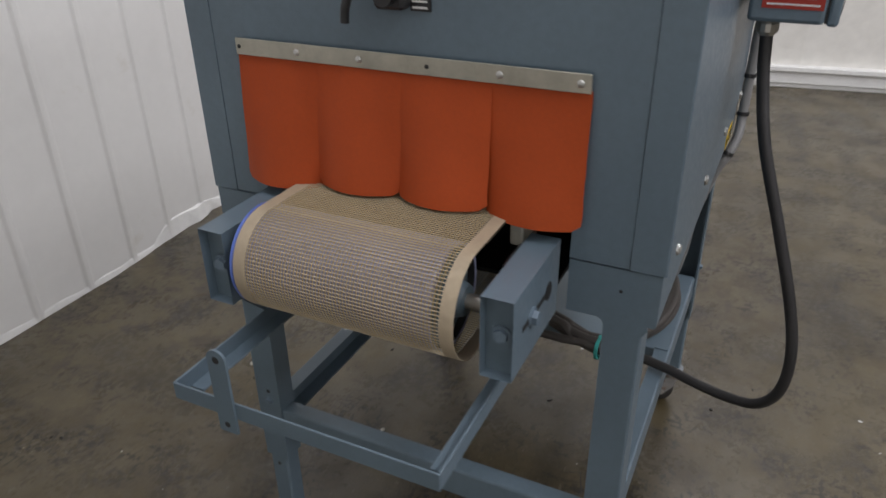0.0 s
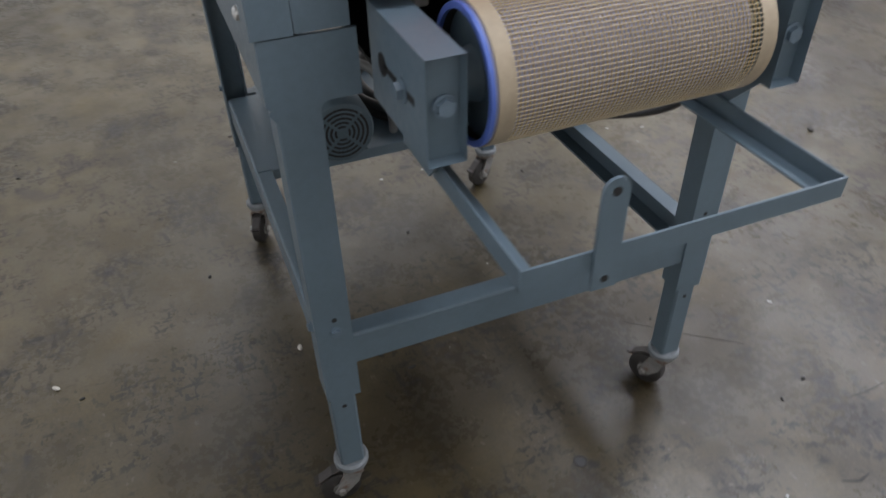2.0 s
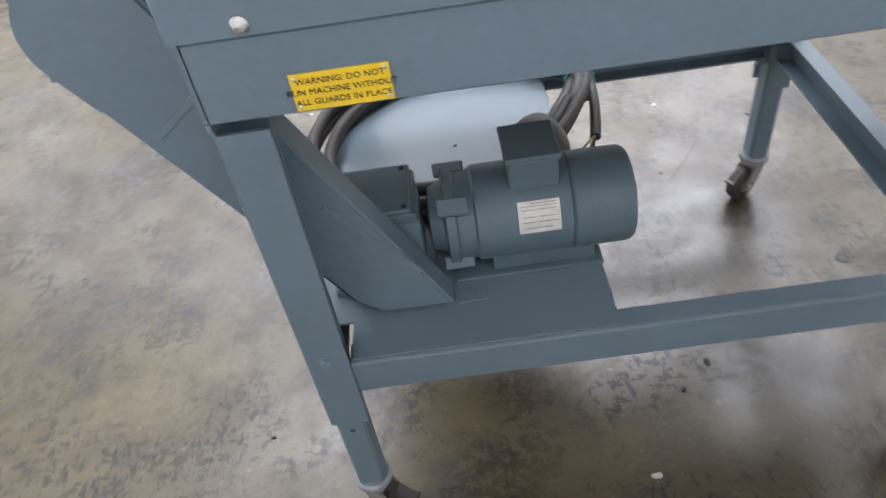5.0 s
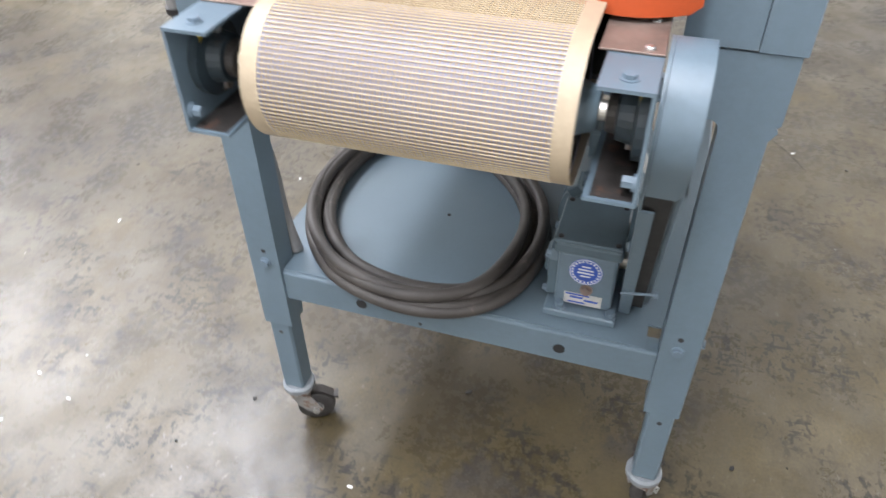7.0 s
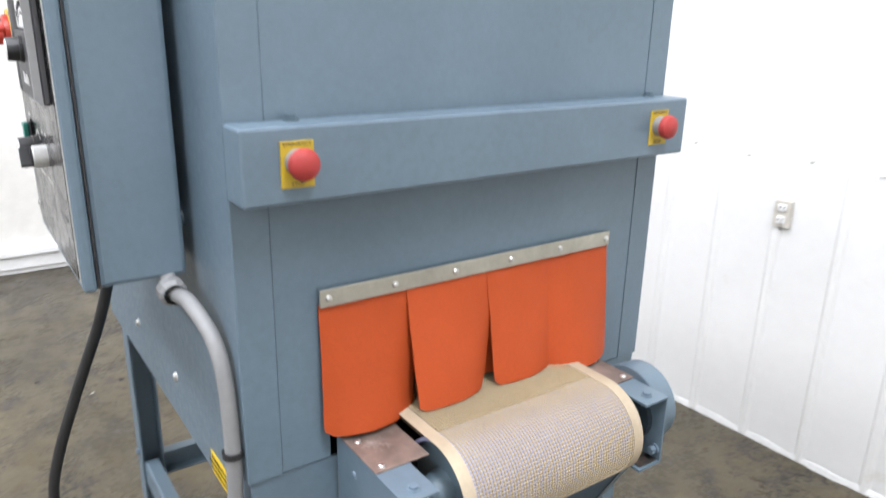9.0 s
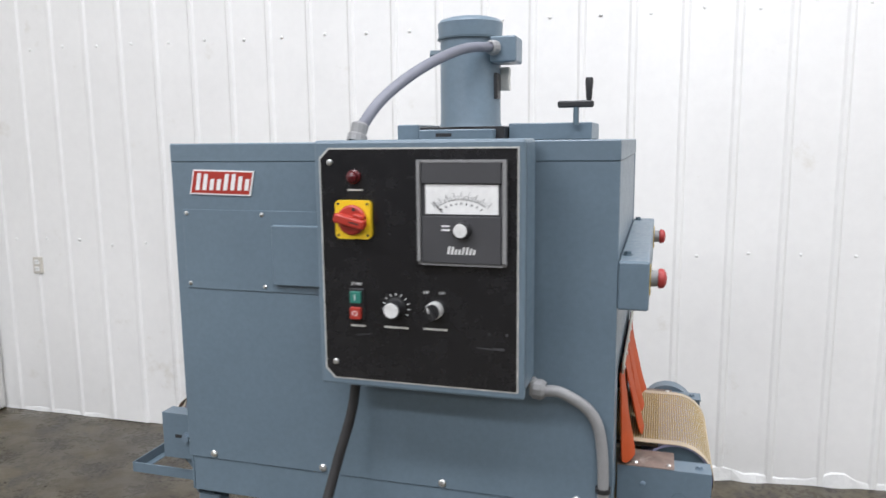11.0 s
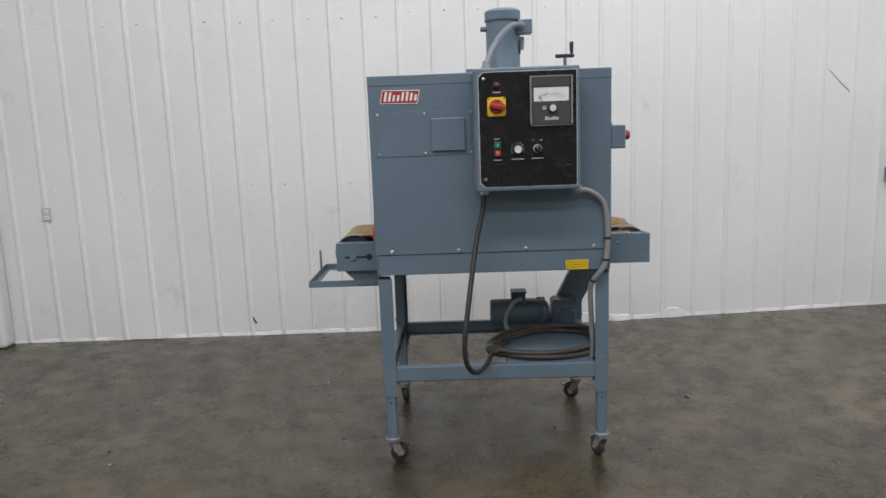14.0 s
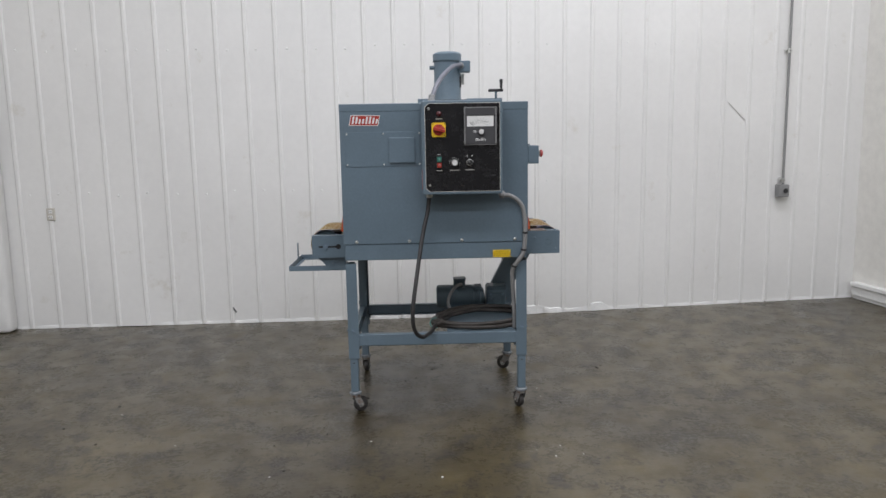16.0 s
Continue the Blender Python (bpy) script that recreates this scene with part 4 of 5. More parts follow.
# chain guard: rounded head over the drive sprocket, slanting down to the gearbox
def build_guard():
    """A hollow sheet cover with a domed head: along its lower edge it stands clear of the flange of its back plate."""
    y0, y1 = 0.246, 0.283
    cx, cz, r = 0.536, 0.803, 0.061
    a, b = Vector((0.372, SHELF_Z + 0.002)), Vector((cx + r * math.cos(radians(-35)), cz + r * math.sin(radians(-35))))
    d = (b - a).normalized()
    nrm = Vector((d.y, -d.x))
    arc = [(cx + r * math.cos(radians(-35 + 180 * k / 20)), cz + r * math.sin(radians(-35 + 180 * k / 20))) for k in range(21)]
    heel = Vector((0.255, SHELF_Z + 0.002))
    gap = 0.0095
    notch = b + (a - b) * 0.12
    foot = a + (b - a) * 0.05 - nrm * gap
    outline = [tuple(foot), tuple(notch - nrm * gap), tuple(notch)] + arc + [tuple(heel), (foot.x - 0.03, heel.y)]
    bm = bmesh.new()
    extrude_outline(bm, outline, "y", y0 + 0.003, y1)
    bmesh.ops.bevel(bm, geom=[e for e in bm.edges if abs(e.verts[0].co.y - e.verts[1].co.y) < 1e-6 and e.verts[0].co.y > y1 - 1e-5], offset=0.004, segments=3, affect="EDGES")
    g = part("chain_guard", bm, PAINT, machine, "slanting sheet guard with a rounded head", smooth=True)
    bm = bmesh.new()
    extrude_outline(bm, [tuple(a), tuple(b)] + arc[1:] + [tuple(heel)], "y", y0 - 0.0005, y0 + 0.0025)
    lip = [a + nrm * 0.0005, a + (b - a) * 0.8 + nrm * 0.0005]
    extrude_outline(bm, [tuple(lip[0]), tuple(lip[1]), tuple(lip[1] - nrm * 0.0025), tuple(lip[0] - nrm * 0.0025)], "y", y0 - 0.0005, y0 + 0.0155)
    part("back_plate", bm, PAINT, g, "flanged sheet behind the guard")
    # near-black strip gives the guard's open slot its shade by colour
    bm = bmesh.new()
    p, q = foot + nrm * 0.001, notch - nrm * (gap - 0.001)
    extrude_outline(bm, [tuple(p), tuple(q), tuple(q + nrm * 0.003), tuple(p + nrm * 0.003)], "y", y0 + 0.003, y1 - 0.007)
    part("gap_shade_strip", bm, DARK, g, "near-black strip painting the shade in the open lower edge")
    # locking rod that crosses the slot
    bm = bmesh.new()
    rod = a + (b - a) * 0.22 + nrm * 0.003
    cyl(bm, (rod.x, y0 - 0.002, rod.y), (rod.x - 0.004, y1 + 0.004, rod.y + 0.004), 0.0022, n=10)
    cyl(bm, (rod.x - 0.004, y1 + 0.002, rod.y + 0.004), (rod.x - 0.004, y1 + 0.008, rod.y + 0.004), 0.005, n=12)
    part("locking_rod", bm, PAINT_WORN, g)
    # sheet seams on the outer face
    for (px, pz), half, turn in (((0.335, 0.515), 0.075, 52), ((0.47, 0.725), 0.058, 143)):
        bm = bmesh.new()
        box(bm, -half, half, y1 - 0.001, y1 + 0.0016, -0.004, 0.004, 0.0006, Matrix.Translation((px, 0, pz)) @ Matrix.Rotation(radians(-turn), 4, "Y"))
        part("seam_strap", bm, PAINT, g)


build_guard()


# tray frame under the infeed: angle arms, a front angle and an upright lug
bm = bmesh.new()
x_front = -0.698
box(bm, x_front, x_front + 0.003, -0.156, 0.212, 0.672, 0.697, 0.0008)
box(bm, x_front + 0.003, x_front + 0.022, -0.156, 0.212, 0.672, 0.675, 0.0006)
tray = part("tray_frame", bm, PAINT, machine, "angle-iron tray frame under the infeed")
for y, s in ((-0.156, 1), (0.212, -1)):
    bm = bmesh.new()
    box(bm, x_front + 0.003, -0.40, y, y + s * 0.003, 0.672, 0.697, 0.0008)
    box(bm, x_front + 0.024, -0.40, y + s * 0.003, y + s * 0.024, 0.672, 0.675, 0.0006)
    part("tray_arm", bm, PAINT, tray)
bm = bmesh.new()
ys, zs = 0.127, 0.76
out = [(ys - 0.0135, 0.652), (ys + 0.0135, 0.652)] + [(ys + 0.0135 * math.cos(radians(a)), zs + 0.0135 * math.sin(radians(a))) for a in range(0, 181, 20)]
extrude_outline(bm, out, "x", x_front - 0.0045, x_front - 0.0008)
lug = part("lug", bm, PAINT, tray, "upright round-topped lug with a hole")
for z, r in ((zs, 0.0048), (0.664, 0.004)):
    bm = bmesh.new()
    cyl(bm, (x_front - 0.0050, ys, z), (x_front - 0.004, ys, z), r, n=16)
    part("hole", bm, DARK, lug)

# ---- drive ----
gearbox = new("gearbox")
gearbox.parent = machine
tagged(gearbox, "dark blue-grey worm gearbox bolted to the shelf")
bm = bmesh.new()
box(bm, 0.272, 0.407, 0.145, 0.2445, SHELF_Z + 0.001, SHELF_Z + 0.013, 0.002)
part("foot_plate", bm, PAINT, gearbox)
GX = 0.389                                         # its outer face
bm = bmesh.new()
box(bm, 0.284, GX, 0.156, 0.236, SHELF_Z + 0.013, 0.494, 0.005, seg=2)
part("housing", bm, PAINT, gearbox)
bm = bmesh.new()
box(bm, 0.286, GX + 0.002, 0.15, 0.24, 0.492, 0.51, 0.004, seg=2)
part("housing_top", bm, PAINT_DARK, gearbox)
bm = bmesh.new()
box(bm, 0.292, GX + 0.003, 0.148, 0.239, 0.51, 0.516, 0.0015)
part("lid", bm, PAINT_DARK, gearbox)
for x in (0.3, GX - 0.005):
    for y in (0.156, 0.231):
        bm = bmesh.new()
        dome(bm, (x, y, 0.516), (0, 0, 1), 0.0042, 0.0025, 10)
        part("screw", bm, BLACK, gearbox)
# side cover with its bolts and the round bearing cap behind it
bm = bmesh.new()
extrude_outline(bm, [(0.306, 0.4), (0.372, 0.4), (0.382, 0.41), (0.382, 0.47), (0.372, 0.482), (0.306, 0.482), (0.296, 0.47), (0.296, 0.41)], "y", 0.144, 0.157)
part("side_cover", bm, PAINT_DARK, gearbox, "octagonal side cover")
bm = bmesh.new()
lathe(bm, (0.339, 0.145, 0.441), (0, -1, 0), [(0, 0.03), (0.004, 0.03), (0.006, 0.022), (0.01, 0.02), (0.011, 0)], 28)
part("bearing_cap", bm, PAINT_DARK, gearbox, smooth=True)
for x, z in ((0.306, 0.41), (0.372, 0.41), (0.306, 0.472), (0.372, 0.472)):
    bm = bmesh.new()
    hexbolt(bm, (x, 0.144, z), (0, -1, 0), 0.0055, 0.007)
    part("bolt", bm, PAINT_WORN, gearbox)
for p, ax in (((0.397, 0.166, SHELF_Z + 0.013), (0, 0, 1)), ((0.397, 0.236, SHELF_Z + 0.013), (0, 0, 1)), ((0.3, 0.152, SHELF_Z + 0.013), (0, 0, 1))):
    bm = bmesh.new()
    hexbolt(bm, p, ax, 0.0065, 0.009)
    part("bolt", bm, PAINT_WORN, gearbox)
bm = bmesh.new()
hexbolt(bm, (GX, 0.199, 0.435), (1, 0, 0), 0.0065, 0.007)
part("drain_plug", bm, RUSTY, gearbox, "brassy drain plug")
bm = bmesh.new()
lathe(bm, (GX, 0.195, 0.466), (1, 0, 0), [(0.0, 0.0225), (0.0006, 0.0225), (0.0006, 0)], 32)
st = part("round_sticker", bm, BLUE, gearbox, "round blue and white sticker")
bm = bmesh.new()
lathe(bm, (GX + 0.0006, 0.195, 0.466), (1, 0, 0), [(0.0, 0.0218), (0.0003, 0.0218), (0.0003, 0.0208), (0.0, 0.0208)], 32)
for k in range(22):
    a = math.tau * k / 22
    box(bm, GX + 0.0006, GX + 0.001, -0.0012, 0.0012, 0.0165, 0.0195, 0, Matrix.Translation((0, 0.195, 0.466)) @ Matrix.Rotation(a, 4, "X"))
for w, dz in ((0.012, 0.009), (0.02, 0.0035), (0.022, -0.002), (0.014, -0.0075)):
    box(bm, GX + 0.0006, GX + 0.001, 0.195 - w / 2, 0.195 + w / 2, 0.466 + dz - 0.0011, 0.466 + dz + 0.0011)
part("sticker_bars", bm, WHITE, st)
bm = bmesh.new()
box(bm, GX - 0.0002, GX + 0.0006, 0.17, 0.222, 0.405, 0.425)
pl = part("foil_plate", bm, LABEL_GREY, gearbox)
bm = bmesh.new()
for y0, y1, z0, z1 in ((0.172, 0.205, 0.4215, 0.4242), (0.178, 0.196, 0.416, 0.4195), (0.198, 0.217, 0.4125, 0.416), (0.176, 0.2, 0.4075, 0.41)):
    box(bm, GX + 0.0006, GX + 0.001, y0, y1, z0, z1)
part("foil_print", bm, BLUE, pl)
bm = bmesh.new()
cyl(bm, (0.33, 0.234, 0.45), (0.33, 0.247, 0.45), 0.012, n=16)
part("output_shaft", bm, STEEL, gearbox)

motor = new("drive_motor")
motor.parent = machine
tagged(motor, "dark blue-grey electric drive motor lying on the shelf")
MY, MZ = 0.192, 0.457
bm = bmesh.new()
lathe(bm, (0.02, MY, MZ), (1, 0, 0), [(0.0, 0.0), (0.0, 0.05), (0.002, 0.057), (0.008, 0.061), (0.075, 0.062), (0.078, 0.059), (0.08, 0.061), (0.195, 0.061), (0.198, 0.057),
                                     (0.218, 0.056), (0.221, 0.061), (0.232, 0.061), (0.236, 0.046), (0.252, 0.04), (0.258, 0.0)], 40)
body = part("motor_body", bm, PAINT_DARK, motor, smooth=True)
# recessed fan slots drawn as near-black rings, shade put into the colour
for k in range(5):
    bm = bmesh.new()
    r = 0.011 + k * 0.0084
    lathe(bm, (0.0195, MY, MZ), (1, 0, 0), [(0, r), (0, r + 0.0042), (0.001, r + 0.0042), (0.001, r), (0, r)], 36)
    part("fan_slot_shade", bm, DARK, motor, "near-black ring painting the shade of a fan slot")
for a in (45, 135, 225, 315):
    bm = bmesh.new()
    box(bm, -0.0004, 0.0009, -0.0028, 0.0028, 0.006, 0.05, 0, Matrix.Translation((0.0191, MY, MZ)) @ Matrix.Rotation(radians(a), 4, "X"))
    part("fan_spoke", bm, PAINT_DARK, motor)
for a in (40, 140, 220, 320):
    bm = bmesh.new()
    box(bm, 0.203, 0.242, -0.011, 0.011, 0.05, 0.068, 0.002, Matrix.Translation((0.02, MY, MZ)) @ Matrix.Rotation(radians(a), 4, "X"))
    part("mounting_ear", bm, PAINT_DARK, motor)
bm = bmesh.new()
box(bm, 0.112, 0.172, MY - 0.036, MY + 0.03, MZ + 0.046, 0.552, 0.002)
box(bm, 0.11, 0.176, MY - 0.038, MY + 0.034, 0.549, 0.557, 0.0015)
part("terminal_box", bm, PAINT_DARK, motor)
bm = bmesh.new()
for k in range(8):
    a0, a1 = radians(8 + 4.6 * k), radians(8 + 4.6 * (k + 1))
    q = [(0.115, MY + 0.0626 * math.cos(a), MZ + 0.0626 * math.sin(a)) for a in (a0, a1)]
    v = [bm.verts.new(q[0]), bm.verts.new(q[1]), bm.verts.new((0.166, *q[1][1:])), bm.verts.new((0.166, *q[0][1:]))]
    bm.faces.new(v)
plate = part("nameplate", bm, LABEL_GREY, motor, "pale foil nameplate")
for a, x0, x1 in ((42, 0.119, 0.15), (39, 0.119, 0.162), (35, 0.119, 0.162), (27, 0.122, 0.14), (27, 0.144, 0.16), (21, 0.119, 0.162), (14, 0.125, 0.158)):
    bm = bmesh.new()
    box(bm, x0, x1, -0.0004, 0.0004, 0.0628, 0.0631, 0, Matrix.Translation((0, MY, MZ)) @ Matrix.Rotation(radians(a - 90), 4, "X"))
    part("plate_bar", bm, CONDUIT, plate)
# heel clip of the guard and a pale scrap beside it
bm = bmesh.new()
box(bm, 0.214, 0.252, 0.258, 0.283, SHELF_Z + 0.0012, SHELF_Z + 0.0035, 0.0006)
hexbolt(bm, (0.232, 0.27, SHELF_Z + 0.0035), (0, 0, 1), 0.006, 0.004)
part("guard_clip", bm, PAINT, machine, "small bolted clip at the guard's heel")
bm = bmesh.new()
box(bm, 0.06, 0.25, MY - 0.055, MY + 0.055, SHELF_Z + 0.001, SHELF_Z + 0.006, 0.001)
for y in (MY - 0.045, MY + 0.037):
    box(bm, 0.07, 0.2, y, y + 0.008, SHELF_Z + 0.006, MZ - 0.04, 0.001)
part("motor_foot", bm, PAINT_DARK, motor)
bm = bmesh.new()
tube(bm, [(0.15, MY - 0.03, 0.52), (0.145, MY - 0.06, 0.532), (0.115, MY - 0.09, 0.522), (0.088, MY - 0.105, 0.485), (0.078, MY - 0.112, 0.44), (0.095, MY - 0.118, 0.399)], 0.0085, 12)
part("motor_lead", bm, CONDUIT, motor, smooth=True)

# ---- blower, hood riser and crank on top ----
for name, x0, x1, y0, y1, h in (("riser_box", 0.185, 0.362, 0.035, 0.21, 0.036), ("riser_box", -0.058, -0.008, 0.0, 0.21, 0.036), ("top_bracket", 0.002, 0.165, -0.03, 0.0, 0.024)):
    bm = bmesh.new()
    box(bm, x0, x1, y0, y1, ZT, ZT + h, 0.002)
    part(name, bm, PAINT, machine, "low sheet box beside the blower" if h > 0.03 else "")
bm = bmesh.new()
box(bm, -0.006, 0.183, 0.002, 0.2, ZT, ZT + 0.03, 0.001)
part("blower_base", bm, BLACK, machine, "dark blower mounting base")
bm = bmesh.new()
box(bm, 0.04, 0.075, -0.0308, -0.0295, ZT + 0.009, ZT + 0.016)
part("bracket_slot", bm, DARK, machine)
blower = new("blower_motor")
blower.parent = machine
tagged(blower, "upright blue-grey blower motor with a domed cap")
BX, BY = 0.092, 0.068
bm = bmesh.new()
lathe(bm, (BX, BY, ZT + 0.03), (0, 0, 1), [(0, 0.07), (0.01, 0.067), (0.19, 0.066), (0.192, 0.07), (0.222, 0.0715), (0.229, 0.066), (0.234, 0.05), (0.236, 0)], 40)
part("casing", bm, PAINT, blower, smooth=True)
bm = bmesh.new()
lathe(bm, (BX, BY, ZT + 0.218), (0, 0, 1), [(0, 0.0665), (0, 0.0722), (0.003, 0.0722), (0.003, 0.0665)], 40)
part("cap_groove", bm, PAINT_DARK, blower)
bm = bmesh.new()
box(bm, BX + 0.055, BX + 0.112, BY - 0.05, BY + 0.02, 1.62, 1.674, 0.003)
part("terminal_box", bm, PAINT, blower)
bm = bmesh.new()
cyl(bm, (BX - 0.06, BY - 0.01, 1.645), (BX - 0.088, BY - 0.012, 1.645), 0.01, n=8)
part("lifting_boss", bm, PAINT_DARK, blower)
bm = bmesh.new()
box(bm, BX + 0.05, BX + 0.0675, BY - 0.03, BY + 0.005, 1.545, 1.6, 0.002)
part("nameplate", bm, BLACK, blower, "black nameplate")
bm = bmesh.new()
box(bm, BX + 0.06, BX + 0.085, BY + 0.01, BY + 0.03, 1.565, 1.615, 0.002)
part("capacitor_label", bm, LABEL_GREY, blower)
bm = bmesh.new()
tube(bm, [(0.004, -0.372, 1.452), (0.01, -0.36, 1.482), (0.032, -0.305, 1.535), (0.07, -0.205, 1.592), (0.115, -0.085, 1.637), (0.152, 0.0, 1.649), (0.165, 0.03, 1.649)], 0.0102, 14)
fx = part("flexible_conduit", bm, FLEX, blower, "grey flexible conduit", smooth=True)
bm = bmesh.new()
lathe(bm, (0.004, -0.372, 1.456), (0.15, 0.3, 1), [(0, 0.017), (0.012, 0.017), (0.014, 0.014), (0.03, 0.015), (0.034, 0.011)], 12)
part("conduit_gland", bm, CONDUIT, fx)
bm = bmesh.new()
lathe(bm, (0.152, -0.005, 1.649), (0.3, 0.9, 0), [(0, 0.011), (0.004, 0.015), (0.02, 0.016), (0.024, 0.012)], 12)
part("conduit_gland", bm, CONDUIT, fx)
crank = new("crank_handle")
crank.parent = machine
tagged(crank, "black hand crank on a short upright shaft")
bm = bmesh.new()
cyl(bm, (0.33, 0.023, ZT + 0.03), (0.33, 0.023, 1.53), 0.006, n=12)
part("crank_shaft", bm, PAINT_DARK, crank)
bm = bmesh.new()
box(bm, 0.292, 0.366, 0.015, 0.031, 1.522, 1.536, 0.003)
part("crank_arm", bm, BLACK, crank)
bm = bmesh.new()
lathe(bm, (0.356, 0.023, 1.536), (0, 0, 1), [(0, 0.004), (0.004, 0.006), (0.04, 0.0085), (0.046, 0.007), (0.047, 0)], 14)
part("crank_knob", bm, BLACK, crank, smooth=True)

# ---- outfeed emergency stops ----
bm = bmesh.new()
box(bm, XB + 0.0005, XB + 0.05, YM - 0.001, YP - 0.006, 1.176, 1.258, 0.0035, seg=2)
bar = part("stop_bar", bm, PAINT, machine, "box-section bar across the outfeed end")
for y in (YM + 0.07, YP - 0.05):
    bm = bmesh.new()
    hexbolt(bm, (XB + 0.012, y, 1.258), (0, 0, 1), 0.0065, 0.007)
    part("bolt", bm, PAINT_DARK, bar)
for y in (-0.261, 0.301):
    st = new("emergency_stop")
    st.parent = machine
    tagged(st, "red mushroom stop button on a yellow plate")
    x = XB + 0.05
    bm = bmesh.new()
    box(bm, x, x + 0.0018, y - 0.0185, y + 0.0185, 1.194, 1.243, 0.0004)
    part("yellow_plate", bm, OCHRE, st)
    bm = bmesh.new()
    lathe(bm, (x + 0.0015, y, 1.221), (1, 0, 0), [(0, 0.0145), (0.012, 0.0135), (0.013, 0.011)], 24)
    part("collar", bm, CONDUIT, st)
    bm = bmesh.new()
    lathe(bm, (x + 0.0125, y, 1.221), (1, 0, 0), [(0, 0.011), (0.002, 0.0165), (0.006, 0.0172), (0.011, 0.0155), (0.0145, 0.010), (0.016, 0.0)], 32)
    part("mushroom", bm, PINKRED, st, smooth=True)
    base = Matrix.Translation((x + 0.002, y, 1.2185)) @ Matrix.Rotation(radians(90), 4, "Z") @ Matrix.Rotation(radians(90), 4, "X")
    part("lettering", text_mesh("EMERGENCY", 0.0055, base @ Matrix.Translation((0, 0.0215, 0))), BLACK, st)
    part("lettering", text_mesh("STOP", 0.0065, base @ Matrix.Translation((0, -0.0205, 0))), BLACK, st)

# infeed damper lever with its black plate
dl = new("damper_lever")
dl.parent = machine
tagged(dl, "black damper lever beside a small black plate")
bm = bmesh.new()
box(bm, XA - 0.024, XA, 0.012, 0.052, 1.11, 1.15, 0.004)
cyl(bm, (XA - 0.02, 0.032, 1.128), (XA - 0.036, 0.032, 1.128), 0.013, n=18)
part("hub", bm, BLACK, dl)
bm = bmesh.new()
tube(bm, [(XA - 0.032, 0.04, 1.138), (XA - 0.036, 0.068, 1.136), (XA - 0.038, 0.08, 1.115), (XA - 0.038, 0.083, 1.095)], 0.0055, 10)
part("lever_arm", bm, BLACK, dl, smooth=True)
bm = bmesh.new()
box(bm, XA - 0.0015, XA + 0.001, -0.013, 0.014, 1.107, 1.15)
bp = part("placard", bm, BLACK, dl)
bm = bmesh.new()
for k in range(3):
    box(bm, XA - 0.002, XA - 0.0015, -0.009, 0.011, 1.11 + 0.007 * k, 1.1125 + 0.007 * k)
part("placard_bars", bm, WHITE, bp)

# ---- control box ----
CX0, CX1, CYF, CYB, CZ0, CZ1 = -0.037, 0.31, -0.452, -0.333, 1.052, 1.459
bm = bmesh.new()
box(bm, CX0 - 0.004, CX1 - 0.004, CYF + 0.018, CYB, CZ0 + 0.002, CZ1, 0.006, seg=2)
cbox = part("control_box", bm, PAINT, machine, "blue-grey enclosure with a black control panel")
for x in (CX0 + 0.05, CX1 - 0.06):
    for z in (CZ0 + 0.06, CZ1 - 0.06):
        bm = bmesh.new()
        cyl(bm, (x, CYB - 0.001, z), (x, YM + 0.001, z), 0.012, n=12)
        part("spacer", bm, PAINT_DARK, cbox)
bm = bmesh.new()
box(bm, CX0, CX1, CYF, CYF + 0.0155, CZ0, CZ1, 0.005, seg=2)
part("door", bm, PAINT, cbox)
bm = bmesh.new()
box(bm, CX0 + 0.0005, CX1 - 0.0005, CYF + 0.0155, CYF + 0.018, CZ0 + 0.004, CZ1 - 0.004)
part("door_seal", bm, BLACK, cbox)


def chamfered(x0, x1, z0, z1, c):
    return [(x0 + c, z0), (x1, z0), (x1, z1), (x0 + c, z1), (x0, z1 - c), (x0, z0 + c)]


F = CYF
bm = bmesh.new()
extrude_outline(bm, chamfered(-0.027, 0.301, 1.064, 1.447, 0.016), "y", F - 0.0012, F - 0.0001)
part("panel_line", bm, LABEL_GREY, cbox, "thin pale line round the panel")
bm = bmesh.new()
extrude_outline(bm, chamfered(-0.0245, 0.2985, 1.0665, 1.4445, 0.0155), "y", F - 0.002, F - 0.0012)
part("panel_face", bm, PANEL, cbox, "scuffed black panel face")
F -= 0.002
for x, z in ((-0.008, 1.424), (-0.008, 1.093)):
    bm = bmesh.new()
    dome(bm, (x, F, z), (0, -1, 0), 0.0055, 0.003, 14)
    part("panel_screw", bm, ZINC, cbox)
bm = bmesh.new()
lathe(bm, (0.035, F, 1.401), (0, -1, 0), [(0, 0.0115), (0.006, 0.0115), (0.007, 0.0098), (0.015, 0.0085), (0.018, 0.0048), (0.0185, 0)], 24)
part("pilot_lamp", bm, DARKRED, cbox, "dark red pilot lamp", smooth=True)
bm = bmesh.new()
c = 0.005
extrude_outline(bm, [(0.003 + c, 1.302), (0.064 - c, 1.302), (0.064, 1.302 + c), (0.064, 1.364 - c), (0.064 - c, 1.364), (0.003 + c, 1.364), (0.003, 1.364 - c), (0.003, 1.302 + c)], "y", F - 0.009, F)
sw = part("switch_plate", bm, YELLOW, cbox, "yellow main switch plate")
bm = bmesh.new()
lathe(bm, (0.0335, F - 0.009, 1.333), (0, -1, 0), [(0, 0.024), (0.006, 0.024), (0.008, 0.021), (0.008, 0)], 36)
turned = Matrix.Translation((0.0335, 0, 1.333)) @ Matrix.Rotation(radians(14), 4, "Y")
box(bm, -0.024, 0.028, F - 0.034, F - 0.016, -0.0075, 0.0075, 0.003, turned, 2)
